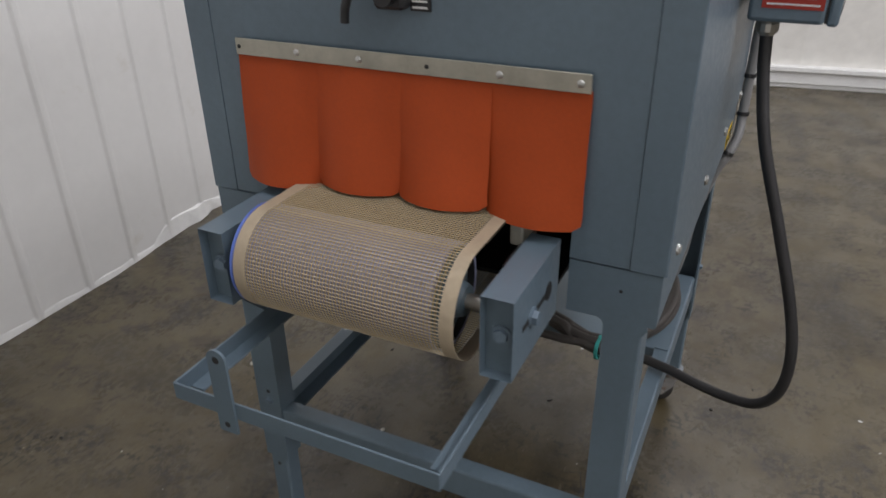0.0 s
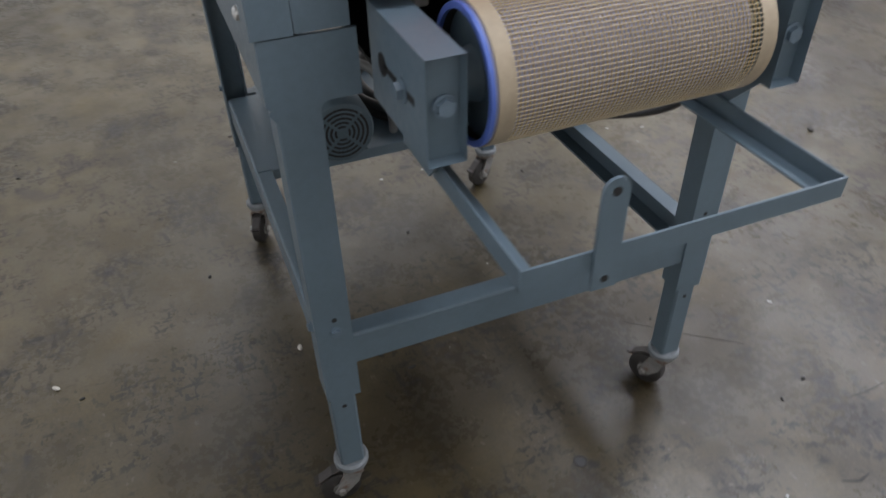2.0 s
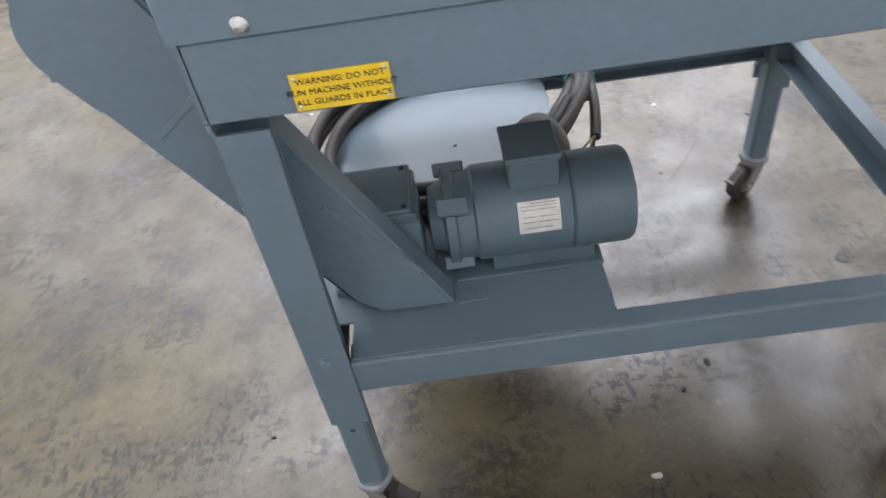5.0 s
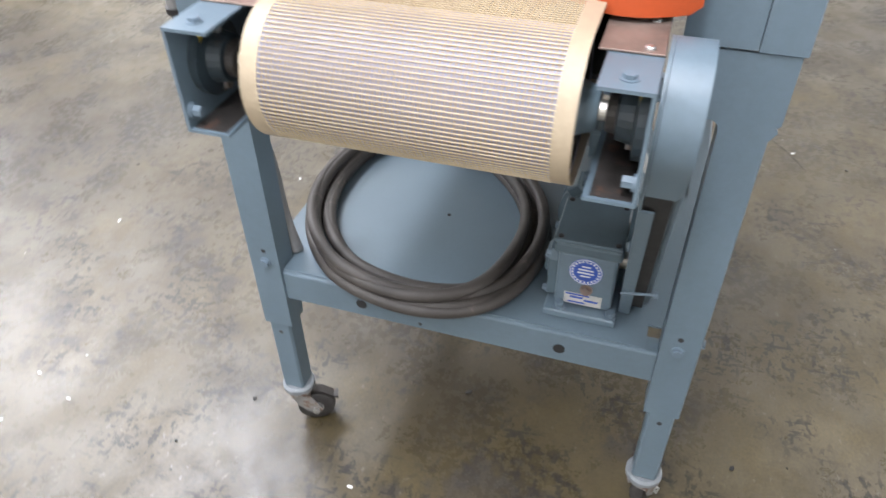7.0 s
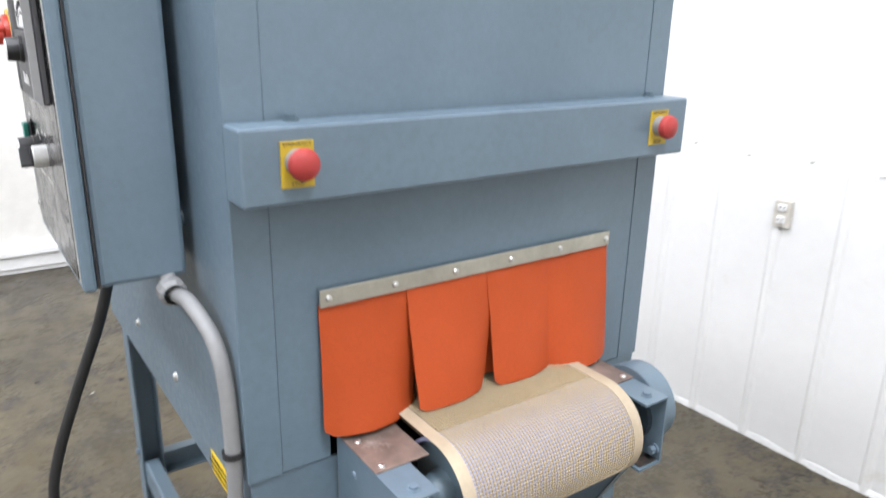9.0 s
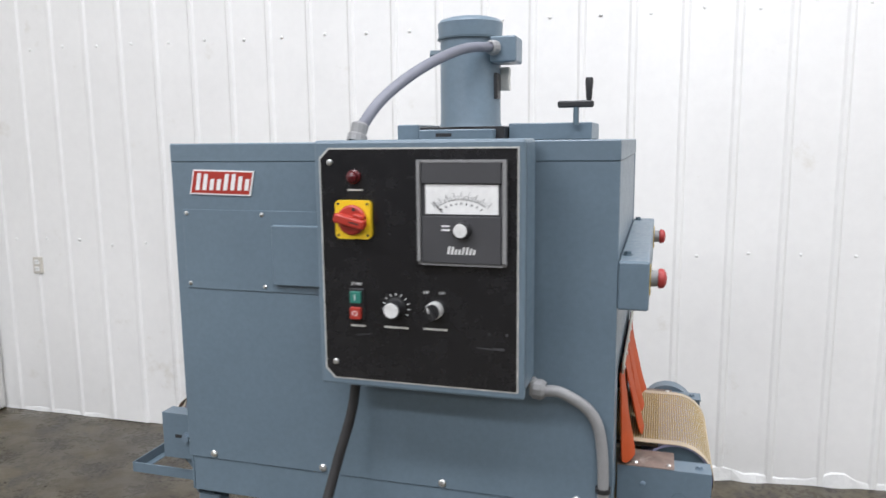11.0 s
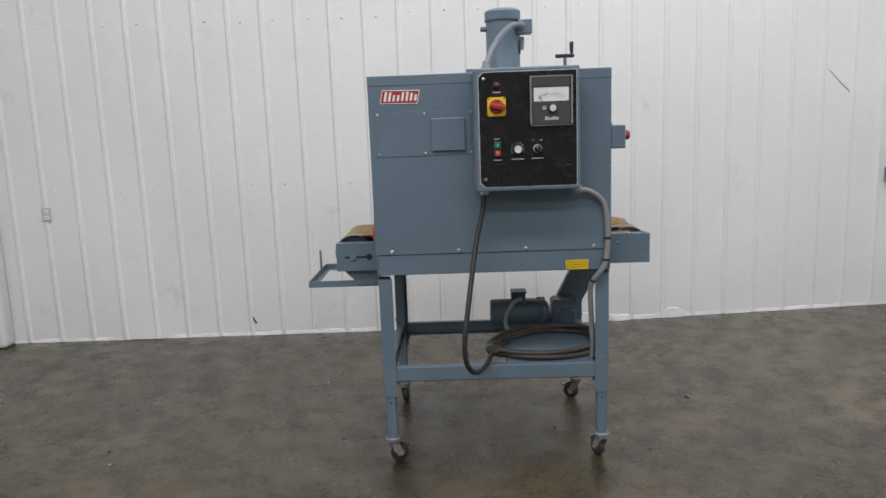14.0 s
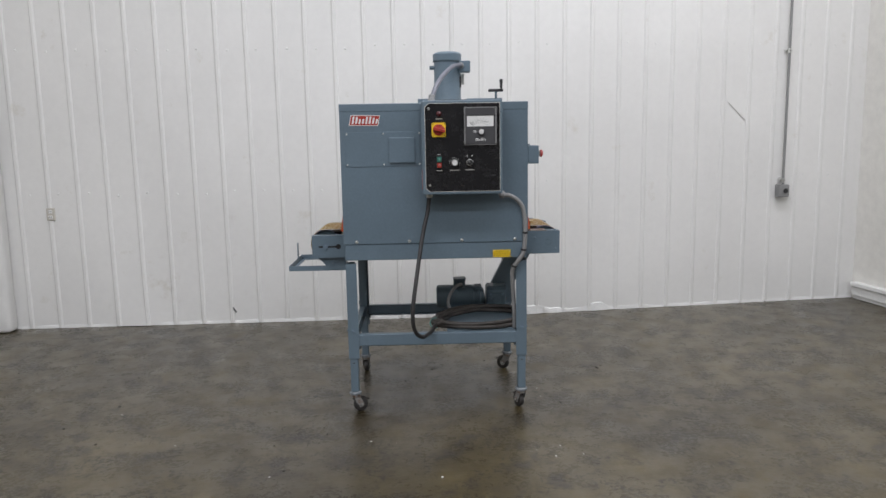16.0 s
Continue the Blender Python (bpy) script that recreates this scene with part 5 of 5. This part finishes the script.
box(bm, 0.006, 0.024, F - 0.03, F - 0.016, 0.006, 0.014, 0.002, turned, 2)
part("switch_knob", bm, RED, sw, "red rotary main switch")
bm = bmesh.new()
box(bm, 0.004, 0.02, F - 0.0345, F - 0.0338, -0.001, 0.001, 0, turned)
cyl(bm, (0.039, F - 0.0173, 1.35), (0.039, F - 0.0165, 1.35), 0.003, n=10)
part("knob_slot", bm, DARK, sw)
for a in range(4):
    bm = bmesh.new()
    t = radians(45 + 90 * a)
    cyl(bm, (0.0335 + 0.0355 * math.cos(t), F - 0.0094, 1.333 + 0.0355 * math.sin(t)), (0.0335 + 0.0355 * math.cos(t), F - 0.008, 1.333 + 0.0355 * math.sin(t)), 0.0022, n=10)
    part("plate_hole", bm, BLACK, sw)
# meter
bm = bmesh.new()
box(bm, 0.144, 0.284, F - 0.008, F, 1.265, 1.428, 0.002)
mt = part("meter", bm, METER, cbox, "grey panel meter with a white scale")
for x0, x1 in ((0.144, 0.149), (0.279, 0.284)):
    bm = bmesh.new()
    extrude_outline(bm, [(F - 0.008, 1.265), (F - 0.016, 1.272), (F - 0.016, 1.428), (F - 0.008, 1.428)], "x", x0, x1)
    part("meter_cheek", bm, CONDUIT, cbox, "pale grey bezel edge")
bm = bmesh.new()
box(bm, 0.149, 0.279, F - 0.014, F - 0.008, 1.424, 1.428)
part("meter_rim", bm, CONDUIT, cbox, "pale grey bezel edge")
bm = bmesh.new()
box(bm, 0.149, 0.279, F - 0.011, F - 0.008, 1.265, 1.2685)
part("meter_rim", bm, CONDUIT, cbox, "pale grey bezel edge")
F2 = F - 0.008
bm = bmesh.new()
box(bm, 0.151, 0.277, F2 - 0.006, F2, 1.392, 1.4235, 0.001)
box(bm, 0.151, 0.277, F2 - 0.006, F2, 1.269, 1.342, 0.001)
part("meter_hood", bm, METER, cbox)
bm = bmesh.new()
box(bm, 0.1565, 0.2715, F2 - 0.002, F2 - 0.0002, 1.345, 1.3905)
part("meter_scale", bm, WHITE, cbox, "white meter scale with fine ticks")
bm = bmesh.new()
sx, sz = 0.214, 1.302
for k in range(25):
    a = radians(128 - 76 * k / 24)
    r0, r1 = 0.066, 0.072 if k % 3 else 0.077
    c, s = math.cos(a), math.sin(a)
    box(bm, -0.00028, 0.00028, F2 - 0.0026, F2 - 0.0022, r0, r1, 0, Matrix.Translation((sx, 0, sz)) @ Matrix.Rotation(math.pi / 2 - a, 4, "Y"))
for k in range(9):
    a = radians(122 - 64 * k / 8)
    box(bm, -0.0008, 0.0008, F2 - 0.0026, F2 - 0.0022, 0.0575, 0.061, 0, Matrix.Translation((sx, 0, sz)) @ Matrix.Rotation(math.pi / 2 - a, 4, "Y"))
for k in range(24):
    a = radians(126 - 3.0 * k)
    box(bm, -0.0019, 0.0019, F2 - 0.0026, F2 - 0.0022, 0.0655, 0.0661, 0, Matrix.Translation((sx, 0, sz)) @ Matrix.Rotation(math.pi / 2 - a, 4, "Y"))
box(bm, -0.0006, 0.0006, F2 - 0.0032, F2 - 0.0028, 0.0, 0.022, 0, Matrix.Translation((0.184, 0, 1.347)) @ Matrix.Rotation(radians(-40), 4, "Y"))
part("scale_ticks", bm, BLACK, cbox)


def knob(x, z, r, depth, face, name="knob"):
    bm = bmesh.new()
    lathe(bm, (x, F, z), (0, -1, 0), [(0, r * 1.12), (depth * 0.3, r * 1.08), (depth * 0.35, r), (depth, r * 0.93), (depth, r * 0.78)], 28)
    k = part(name, bm, BLACK, cbox, "black knob with a bright face", smooth=True)
    bm = bmesh.new()
    lathe(bm, (x, F, z), (0, -1, 0), [(depth, r * 0.8), (depth + 0.0008, r * 0.76), (depth + 0.0003, 0)], 28)
    part(name + "_face", bm, face, cbox)


F -= 0.012
knob(0.217, 1.322, 0.0135, 0.018, SPUN, "meter_knob")
F += 0.012
knob(0.101, 1.191, 0.0155, 0.024, SPUN, "speed_knob")
bm = bmesh.new()
for k in range(11):
    a = radians(-120 + 240 * k / 10)
    box(bm, -0.0007, 0.0007, F - 0.0006, F, 0.0195, 0.024, 0, Matrix.Translation((0.101, 0, 1.191)) @ Matrix.Rotation(a, 4, "Y"))
part("dial_ticks", bm, WHITE, cbox)
bm = bmesh.new()
lathe(bm, (0.167, F, 1.191), (0, -1, 0), [(0, 0.014), (0.015, 0.0135), (0.017, 0.012)], 28)
part("selector_ring", bm, SPUN, cbox)
bm = bmesh.new()
lathe(bm, (0.167, F - 0.005, 1.191), (0, -1, 0), [(0, 0.0126), (0.013, 0.0123), (0.014, 0)], 24)
box(bm, -0.004, 0.004, F - 0.03, F - 0.015, -0.012, 0.012, 0.001, Matrix.Translation((0.167, 0, 1.191)) @ Matrix.Rotation(radians(-25), 4, "Y"))
part("selector", bm, BLACK, cbox)
bm = bmesh.new()
box(bm, -0.0008, 0.0008, F - 0.0305, F - 0.03, 0.001, 0.011, 0, Matrix.Translation((0.167, 0, 1.191)) @ Matrix.Rotation(radians(-25), 4, "Y"))
part("selector_mark", bm, WHITE, cbox)
bm = bmesh.new()
box(bm, 0.021, 0.047, F - 0.004, F, 1.166, 1.22, 0.002)
part("button_frame", bm, BLACK, cbox)
bm = bmesh.new()
box(bm, 0.0245, 0.0435, F - 0.011, F - 0.004, 1.196, 1.216, 0.0015)
part("start_button", bm, GREEN, cbox, "green start button")
bm = bmesh.new()
box(bm, 0.0245, 0.0435, F - 0.013, F - 0.004, 1.17, 1.19, 0.0015)
part("stop_button", bm, RED, cbox, "red stop button")
up = Matrix.Rotation(radians(90), 4, "X")
part("lettering", text_mesh("I", 0.014, Matrix.Translation((0.034, F - 0.0114, 1.206)) @ up), WHITE, cbox)
part("lettering", text_mesh("O", 0.013, Matrix.Translation((0.034, F - 0.0134, 1.18)) @ up), WHITE, cbox)
part("lettering", text_mesh("START", 0.0068, Matrix.Translation((0.033, F - 0.0004, 1.2265)) @ up), WHITE, cbox)
part("lettering", text_mesh("OFF", 0.006, Matrix.Translation((0.153, F - 0.0004, 1.2185)) @ up), WHITE, cbox)
part("lettering", text_mesh("ON", 0.006, Matrix.Translation((0.179, F - 0.0004, 1.2185)) @ up), WHITE, cbox)
for x, z, w, h in ((0.035, 1.38, 0.026, 0.003), (0.034, 1.157, 0.026, 0.0032), (0.101, 1.158, 0.042, 0.0032), (0.167, 1.159, 0.04, 0.0032)):
    bm = bmesh.new()
    box(bm, x - w / 2, x + w / 2, F - 0.0005, F, z - h / 2, z + h / 2)
    part("caption_bar", bm, LABEL_GREY, cbox)
for x, z, w, h in ((0.19, 1.327, 0.013, 0.0025), (0.19, 1.321, 0.013, 0.003)):
    bm = bmesh.new()
    box(bm, x - w / 2, x + w / 2, F2 - 0.0066, F2 - 0.006, z - h / 2, z + h / 2)
    part("meter_bar", bm, WHITE, cbox)
slanted_bars(0.192, 1.2835, 0.0058, F2 - 0.006, cbox, "meter_mark_bar")
bm = bmesh.new()
for x, z, w, h, a in ((0.257, 1.133, 0.045, 0.0016, 2), (0.27, 1.1345, 0.02, 0.002, -1), (0.255, 1.157, 0.004, 0.004, 0), (0.283, 1.157, 0.004, 0.004, 0), (0.045, 1.143, 0.03, 0.0012, -6)):
    box(bm, -w / 2, w / 2, F - 0.0003, F, -h / 2, h / 2, 0, Matrix.Translation((x, 0, z)) @ Matrix.Rotation(radians(a), 4, "Y"))
part("scratches", bm, METER, cbox)
# red warning label on the side of the box
bm = bmesh.new()
box(bm, CX0 - 0.0052, CX0 - 0.004, -0.43, -0.35, 1.074, 1.16)
wl = part("red_label", bm, RED, cbox, "red side label with pale print")
bm = bmesh.new()
for k in range(8):
    box(bm, CX0 - 0.0057, CX0 - 0.0052, -0.425 + 0.004 * (k % 2), -0.356, 1.079 + 0.0095 * k, 1.0815 + 0.0095 * k)
part("label_bars", bm, WHITE, wl)
# bottom gland and grey conduit strapped to the corner
bm = bmesh.new()
tube(bm, [(0.304, -0.358, 1.056), (0.318, -0.354, 1.038), (0.354, -0.346, 1.034), (0.4, -0.336, 1.003), (0.42, -0.332, 0.955), (0.426, -0.331, 0.86), (0.419, -0.331, 0.775),
          (0.398, -0.33, 0.735), (0.375, -0.318, 0.70), (0.37, -0.3, 0.66), (0.378, -0.272, 0.55), (0.384, -0.262, 0.46), (0.384, -0.25, 0.392)], 0.0098, 14)
cd = part("side_conduit", bm, CONDUIT, cbox, "grey conduit strapped to the hood corner", smooth=True)
bm = bmesh.new()
lathe(bm, (0.304, -0.357, 1.042), (1, 0, -0.1), [(0, 0.012), (0.006, 0.017), (0.02, 0.0175), (0.026, 0.013)], 12)
part("conduit_gland", bm, CONDUIT, cbox)
for p, ax in (((0.426, -0.331, 0.862), (0, 0, 1)), ((0.42, -0.331, 0.782), (0.1, 0, 1)), ((0.376, -0.318, 0.705), (0.3, -0.3, 1))):
    bm = bmesh.new()
    lathe(bm, Vector(p) - Vector(ax).normalized() * 0.004, ax, [(0, 0.0108), (0, 0.013), (0.008, 0.013), (0.008, 0.0108)], 16)
    part("strap", bm, BLACK, cbox)

# ---- power cord coiled on the shelf ----
cord = empty("power_cord", "black rubber power cord coiled on the shelf", "cable")
bm = bmesh.new()
tube(bm, [(-0.012, -0.362, 1.054), (-0.014, -0.364, 1.02), (-0.022, -0.371, 0.965), (-0.044, -0.392, 0.875), (-0.066, -0.437, 0.75), (-0.084, -0.476, 0.635), (-0.096, -0.495, 0.55),
          (-0.095, -0.492, 0.475), (-0.078, -0.465, 0.425), (-0.052, -0.42, 0.402), (-0.03, -0.36, 0.398), (-0.012, -0.305, 0.401), (0.0, -0.245, 0.404), (0.012, -0.19, 0.403), (0.035, -0.13, 0.402), (0.075, -0.06, 0.402)], 0.0092, 14)
part("hanging_run", bm, CORD, cord, "smooth black cord hanging from the box", smooth=True)
bm = bmesh.new()
lathe(bm, (-0.012, -0.362, 1.0535), (0, 0, -1), [(0, 0.014), (0.005, 0.016), (0.016, 0.016), (0.022, 0.011)], 14)
part("cord_gland", bm, STEEL, cord)
TIE = Vector((0.004, -0.168, 0.401))
HEART = Vector((0.262, -0.082, 0))
# outline of the coil on the shelf, from the tie round and back to it
COIL = [Vector((x, y, 0)) for x, y in ((0.004, -0.168), (0.05, -0.226), (0.13, -0.266), (0.24, -0.276), (0.345, -0.244), (0.43, -0.165), (0.462, -0.06), (0.45, 0.03), (0.405, 0.088),
                                       (0.325, 0.114), (0.235, 0.11), (0.15, 0.072), (0.075, 0.0), (0.026, -0.09))]
rim = smooth_path([COIL[-1]] + COIL + COIL[:2], 4)[4:-4]
for k, (tight, drift, z) in enumerate(((0.0, (0.0, 0.0), 0.4), (0.075, (0.006, 0.004), 0.4), (0.15, (-0.012, 0.006), 0.401), (0.04, (-0.004, -0.002), 0.417), (0.21, (0.008, 0.012), 0.402), (0.12, (0.01, -0.008), 0.419))):
    pts = []
    n = len(rim)
    for i, p in enumerate(rim):
        a = math.tau * i / (n - 1)
        loose = (0.5 - 0.5 * math.cos(a)) ** 0.55
        wave = 1 + 0.022 * math.sin(2 * a + 1.7 * k) + 0.014 * math.sin(3 * a + 2.3 * k)
        q = HEART + (p - HEART) * (1 - tight * loose) * (1 + (wave - 1) * loose) + Vector((*drift, 0)) * loose
        bundle = Vector((0.012 * math.cos(k * 1.05), 0.004 * math.sin(k * 1.05), 0.011 * math.sin(k * 1.05) + 0.006))
        q += bundle * (1 - loose)
        q.z = max(q.z + z * 1.0 + 0.005 * loose * math.sin(2 * a + 1.3 * k), 0.3995) if loose > 0.15 else q.z + TIE.z
        pts.append(q)
    bm = bmesh.new()
    tube(bm, pts, 0.0096, 12, 3)
    part("coil_turn", bm, RUBBER, cord, "dusty brown-black coil turn", smooth=True)
bm = bmesh.new()
tube(bm, [(0.06, -0.225, 0.418), (0.018, -0.185, 0.42), (-0.004, -0.15, 0.412), (-0.004, -0.1, 0.405), (0.004, -0.05, 0.4), (0.012, -0.015, 0.394)], 0.0085, 10)
part("loose_end", bm, RUBBER, cord, smooth=True)
for colour, pts in ((BLACK, [(0.012, -0.016, 0.395), (0.018, 0.002, 0.386), (0.013, 0.013, 0.37), (0.009, 0.017, 0.36)]), (SHEATH, [(0.012, -0.016, 0.396), (0.03, 0.0, 0.392), (0.042, 0.011, 0.38), (0.044, 0.014, 0.37)]),
                    (SHEATH, [(0.012, -0.016, 0.394), (0.024, 0.004, 0.385), (0.024, 0.014, 0.366)])):
    bm = bmesh.new()
    tube(bm, pts, 0.0022, 8)
    part("bare_lead", bm, colour, cord, smooth=True)
bm = bmesh.new()
lathe(bm, TIE + Vector((0, -0.003, 0)), (0.1, 1, 0.0), [(0, 0.023), (0, 0.026), (0.007, 0.026), (0.007, 0.023), (0, 0.023)], 16)
part("tie", bm, TEAL, cord, "teal cable tie")

# ---- marks in the concrete ----
def scratch(pts, w):
    """A hair-thin dark gouge on the floor along a line."""
    bm = bmesh.new()
    line = [Vector((*p, 0.0004)) for p in pts]
    prev = None
    for k, p in enumerate(line):
        a, c = line[max(k - 1, 0)], line[min(k + 1, len(line) - 1)]
        n = Vector((-(c - a).y, (c - a).x, 0)).normalized() * w * (0.5 if k in (0, len(line) - 1) else 1)
        cur = [bm.verts.new(p - n), bm.verts.new(p + Vector((0, 0, 0.0006))), bm.verts.new(p + n)]
        if prev:
            bm.faces.new((prev[0], cur[0], cur[1], prev[1]))
            bm.faces.new((prev[1], cur[1], cur[2], prev[2]))
        prev = cur
    tagged(part("floor_scratch", bm, GOUGE), "thin dark scratch in the concrete floor", "scratch", "scratches in the floor")


for pts, w in (([(0.059, -0.145), (0.03, -0.153), (-0.004, -0.165), (-0.011, -0.15)], 0.0016), ([(0.059, -0.145), (0.05, -0.125), (0.04, -0.102)], 0.0014),
               ([(-0.214, -0.315), (-0.29, -0.405), (-0.368, -0.506)], 0.001), ([(-0.558, -0.589), (-0.56, -0.64), (-0.557, -0.687)], 0.0018),
               ([(-0.693, -0.442), (-0.705, -0.47), (-0.699, -0.497)], 0.003), ([(-0.9, 0.55), (-0.8, 0.62), (-0.72, 0.66)], 0.001)):
    scratch(pts, w)
for pts, r in (([(u, wall_bow(u) - 0.003, z) for u, z in ((2.25, 1.53), (2.29, 1.49), (2.325, 1.455), (2.39, 1.395))], 0.0022), ([(u, wall_bow(u) - 0.004, z) for u, z in ((-1.44, 0.125), (-1.43, 0.1), (-1.415, 0.08))], 0.006)):
    bm = bmesh.new()
    tube(bm, pts, r, 6, 4)
    ob = part("wall_scuff", bm, LABEL_GREY if r < 0.004 else METER)
    ob.matrix_world = ROOM
    tagged(ob, "short scuff across the white wall sheet", "scuff", "scuffs on the wall")
for x, y in ((-0.484, -0.05), (-0.616, -0.054)):
    hole = empty("anchor_hole", "old plugged anchor hole in the concrete floor", "anchor hole", "anchor holes in the floor")
    hole.matrix_world = pose(x, y, 0)
    bm = bmesh.new()
    lathe(bm, (0, 0, 0.0002), (0, 0, 1), [(0, 0.013), (0.0008, 0.0125), (0.0008, 0.0095), (0.0003, 0.009)], 24)
    part("chipped_rim", bm, GOUGE, hole)
    bm = bmesh.new()
    lathe(bm, (0, 0, 0.0003), (0, 0, 1), [(0, 0.009), (0.0004, 0.0088), (0.0004, 0)], 20)
    part("plug", bm, METER, hole)
BITS = [(x, y, r, GOUGE, "dark rubber crumb lying on the floor") for x, y, r in ((0.92, 0.302, 0.011), (0.949, 0.335, 0.006), (-0.157, 0.147, 0.007), (0.273, 0.0, 0.006), (0.536, 1.091, 0.008),
                                                                               (-1.577, -0.136, 0.008), (0.263, -1.283, 0.012), (0.616, -0.229, 0.006))]
BITS += [(x, y, 0.0075, STEEL, "small dull metal nut lying on the floor") for x, y in ((0.07, 0.82), (-0.012, 0.345))]
BITS += [(x, y, r, WHITE, "small white flake lying on the floor") for x, y, r in ((0.531, -0.137, 0.004), (0.53, -0.015, 0.004), (0.52, -0.736, 0.004), (-1.135, -0.631, 0.004), (0.484, -0.836, 0.0045), (-0.803, 0.628, 0.005),
                                                                                 (0.6, -0.825, 0.004), (-0.287, -0.642, 0.0045), (0.014, -0.998, 0.005), (-1.52, -0.248, 0.005), (-0.66, -0.957, 0.0035), (0.864, 0.506, 0.003))]
for x, y, r, mat, words in BITS:
    bm = bmesh.new()
    bmesh.ops.create_icosphere(bm, subdivisions=2, radius=r, matrix=Matrix.Translation((0, 0, r * 0.3)) @ Matrix.Rotation(x * 9, 4, "Z") @ Matrix.Diagonal((1.3, 0.7, 0.35, 1)))
    for v in bm.verts:
        v.co += v.co.normalized() * r * 0.35 * noise.noise(v.co * (1.2 / r))
        v.co.z = max(v.co.z, 0.0)
    ob = part("nut" if mat is STEEL else "flake" if mat is WHITE else "crumb", bm, mat)
    ob.matrix_world = pose(x, y, 0)
    tagged(ob, words, "debris", "debris on the floor")

# ---- grit on the floor ----
rng = random.Random(7)
bm = bmesh.new()
for k in range(60):
    x, y = rng.uniform(-2.6, 2.6), rng.uniform(-2.6, 1.4)
    r = rng.uniform(0.0008, 0.002)
    vs = bmesh.ops.create_icosphere(bm, subdivisions=1, radius=r, matrix=Matrix.Translation((x, y, r * 0.45)) @ Matrix.Rotation(rng.uniform(0, 6), 4, "Z") @ Matrix.Diagonal((1.5, 1, 0.6, 1)))
tagged(part("floor_grit", bm, TRIM), "scattered pale crumbs and grit on the concrete", "debris", kind="stuff")
bm = bmesh.new()
for k in range(90):
    x, y = rng.uniform(-2.4, 2.4), rng.uniform(-2.4, 1.4)
    r = rng.uniform(0.0015, 0.0045)
    bmesh.ops.create_icosphere(bm, subdivisions=1, radius=r, matrix=Matrix.Translation((x, y, r * 0.4)) @ Matrix.Rotation(rng.uniform(0, 6), 4, "Z") @ Matrix.Diagonal((1.6, 1, 0.55, 1)))
tagged(part("floor_chips", bm, DARK), "scattered dark chips on the concrete", "debris", kind="stuff")
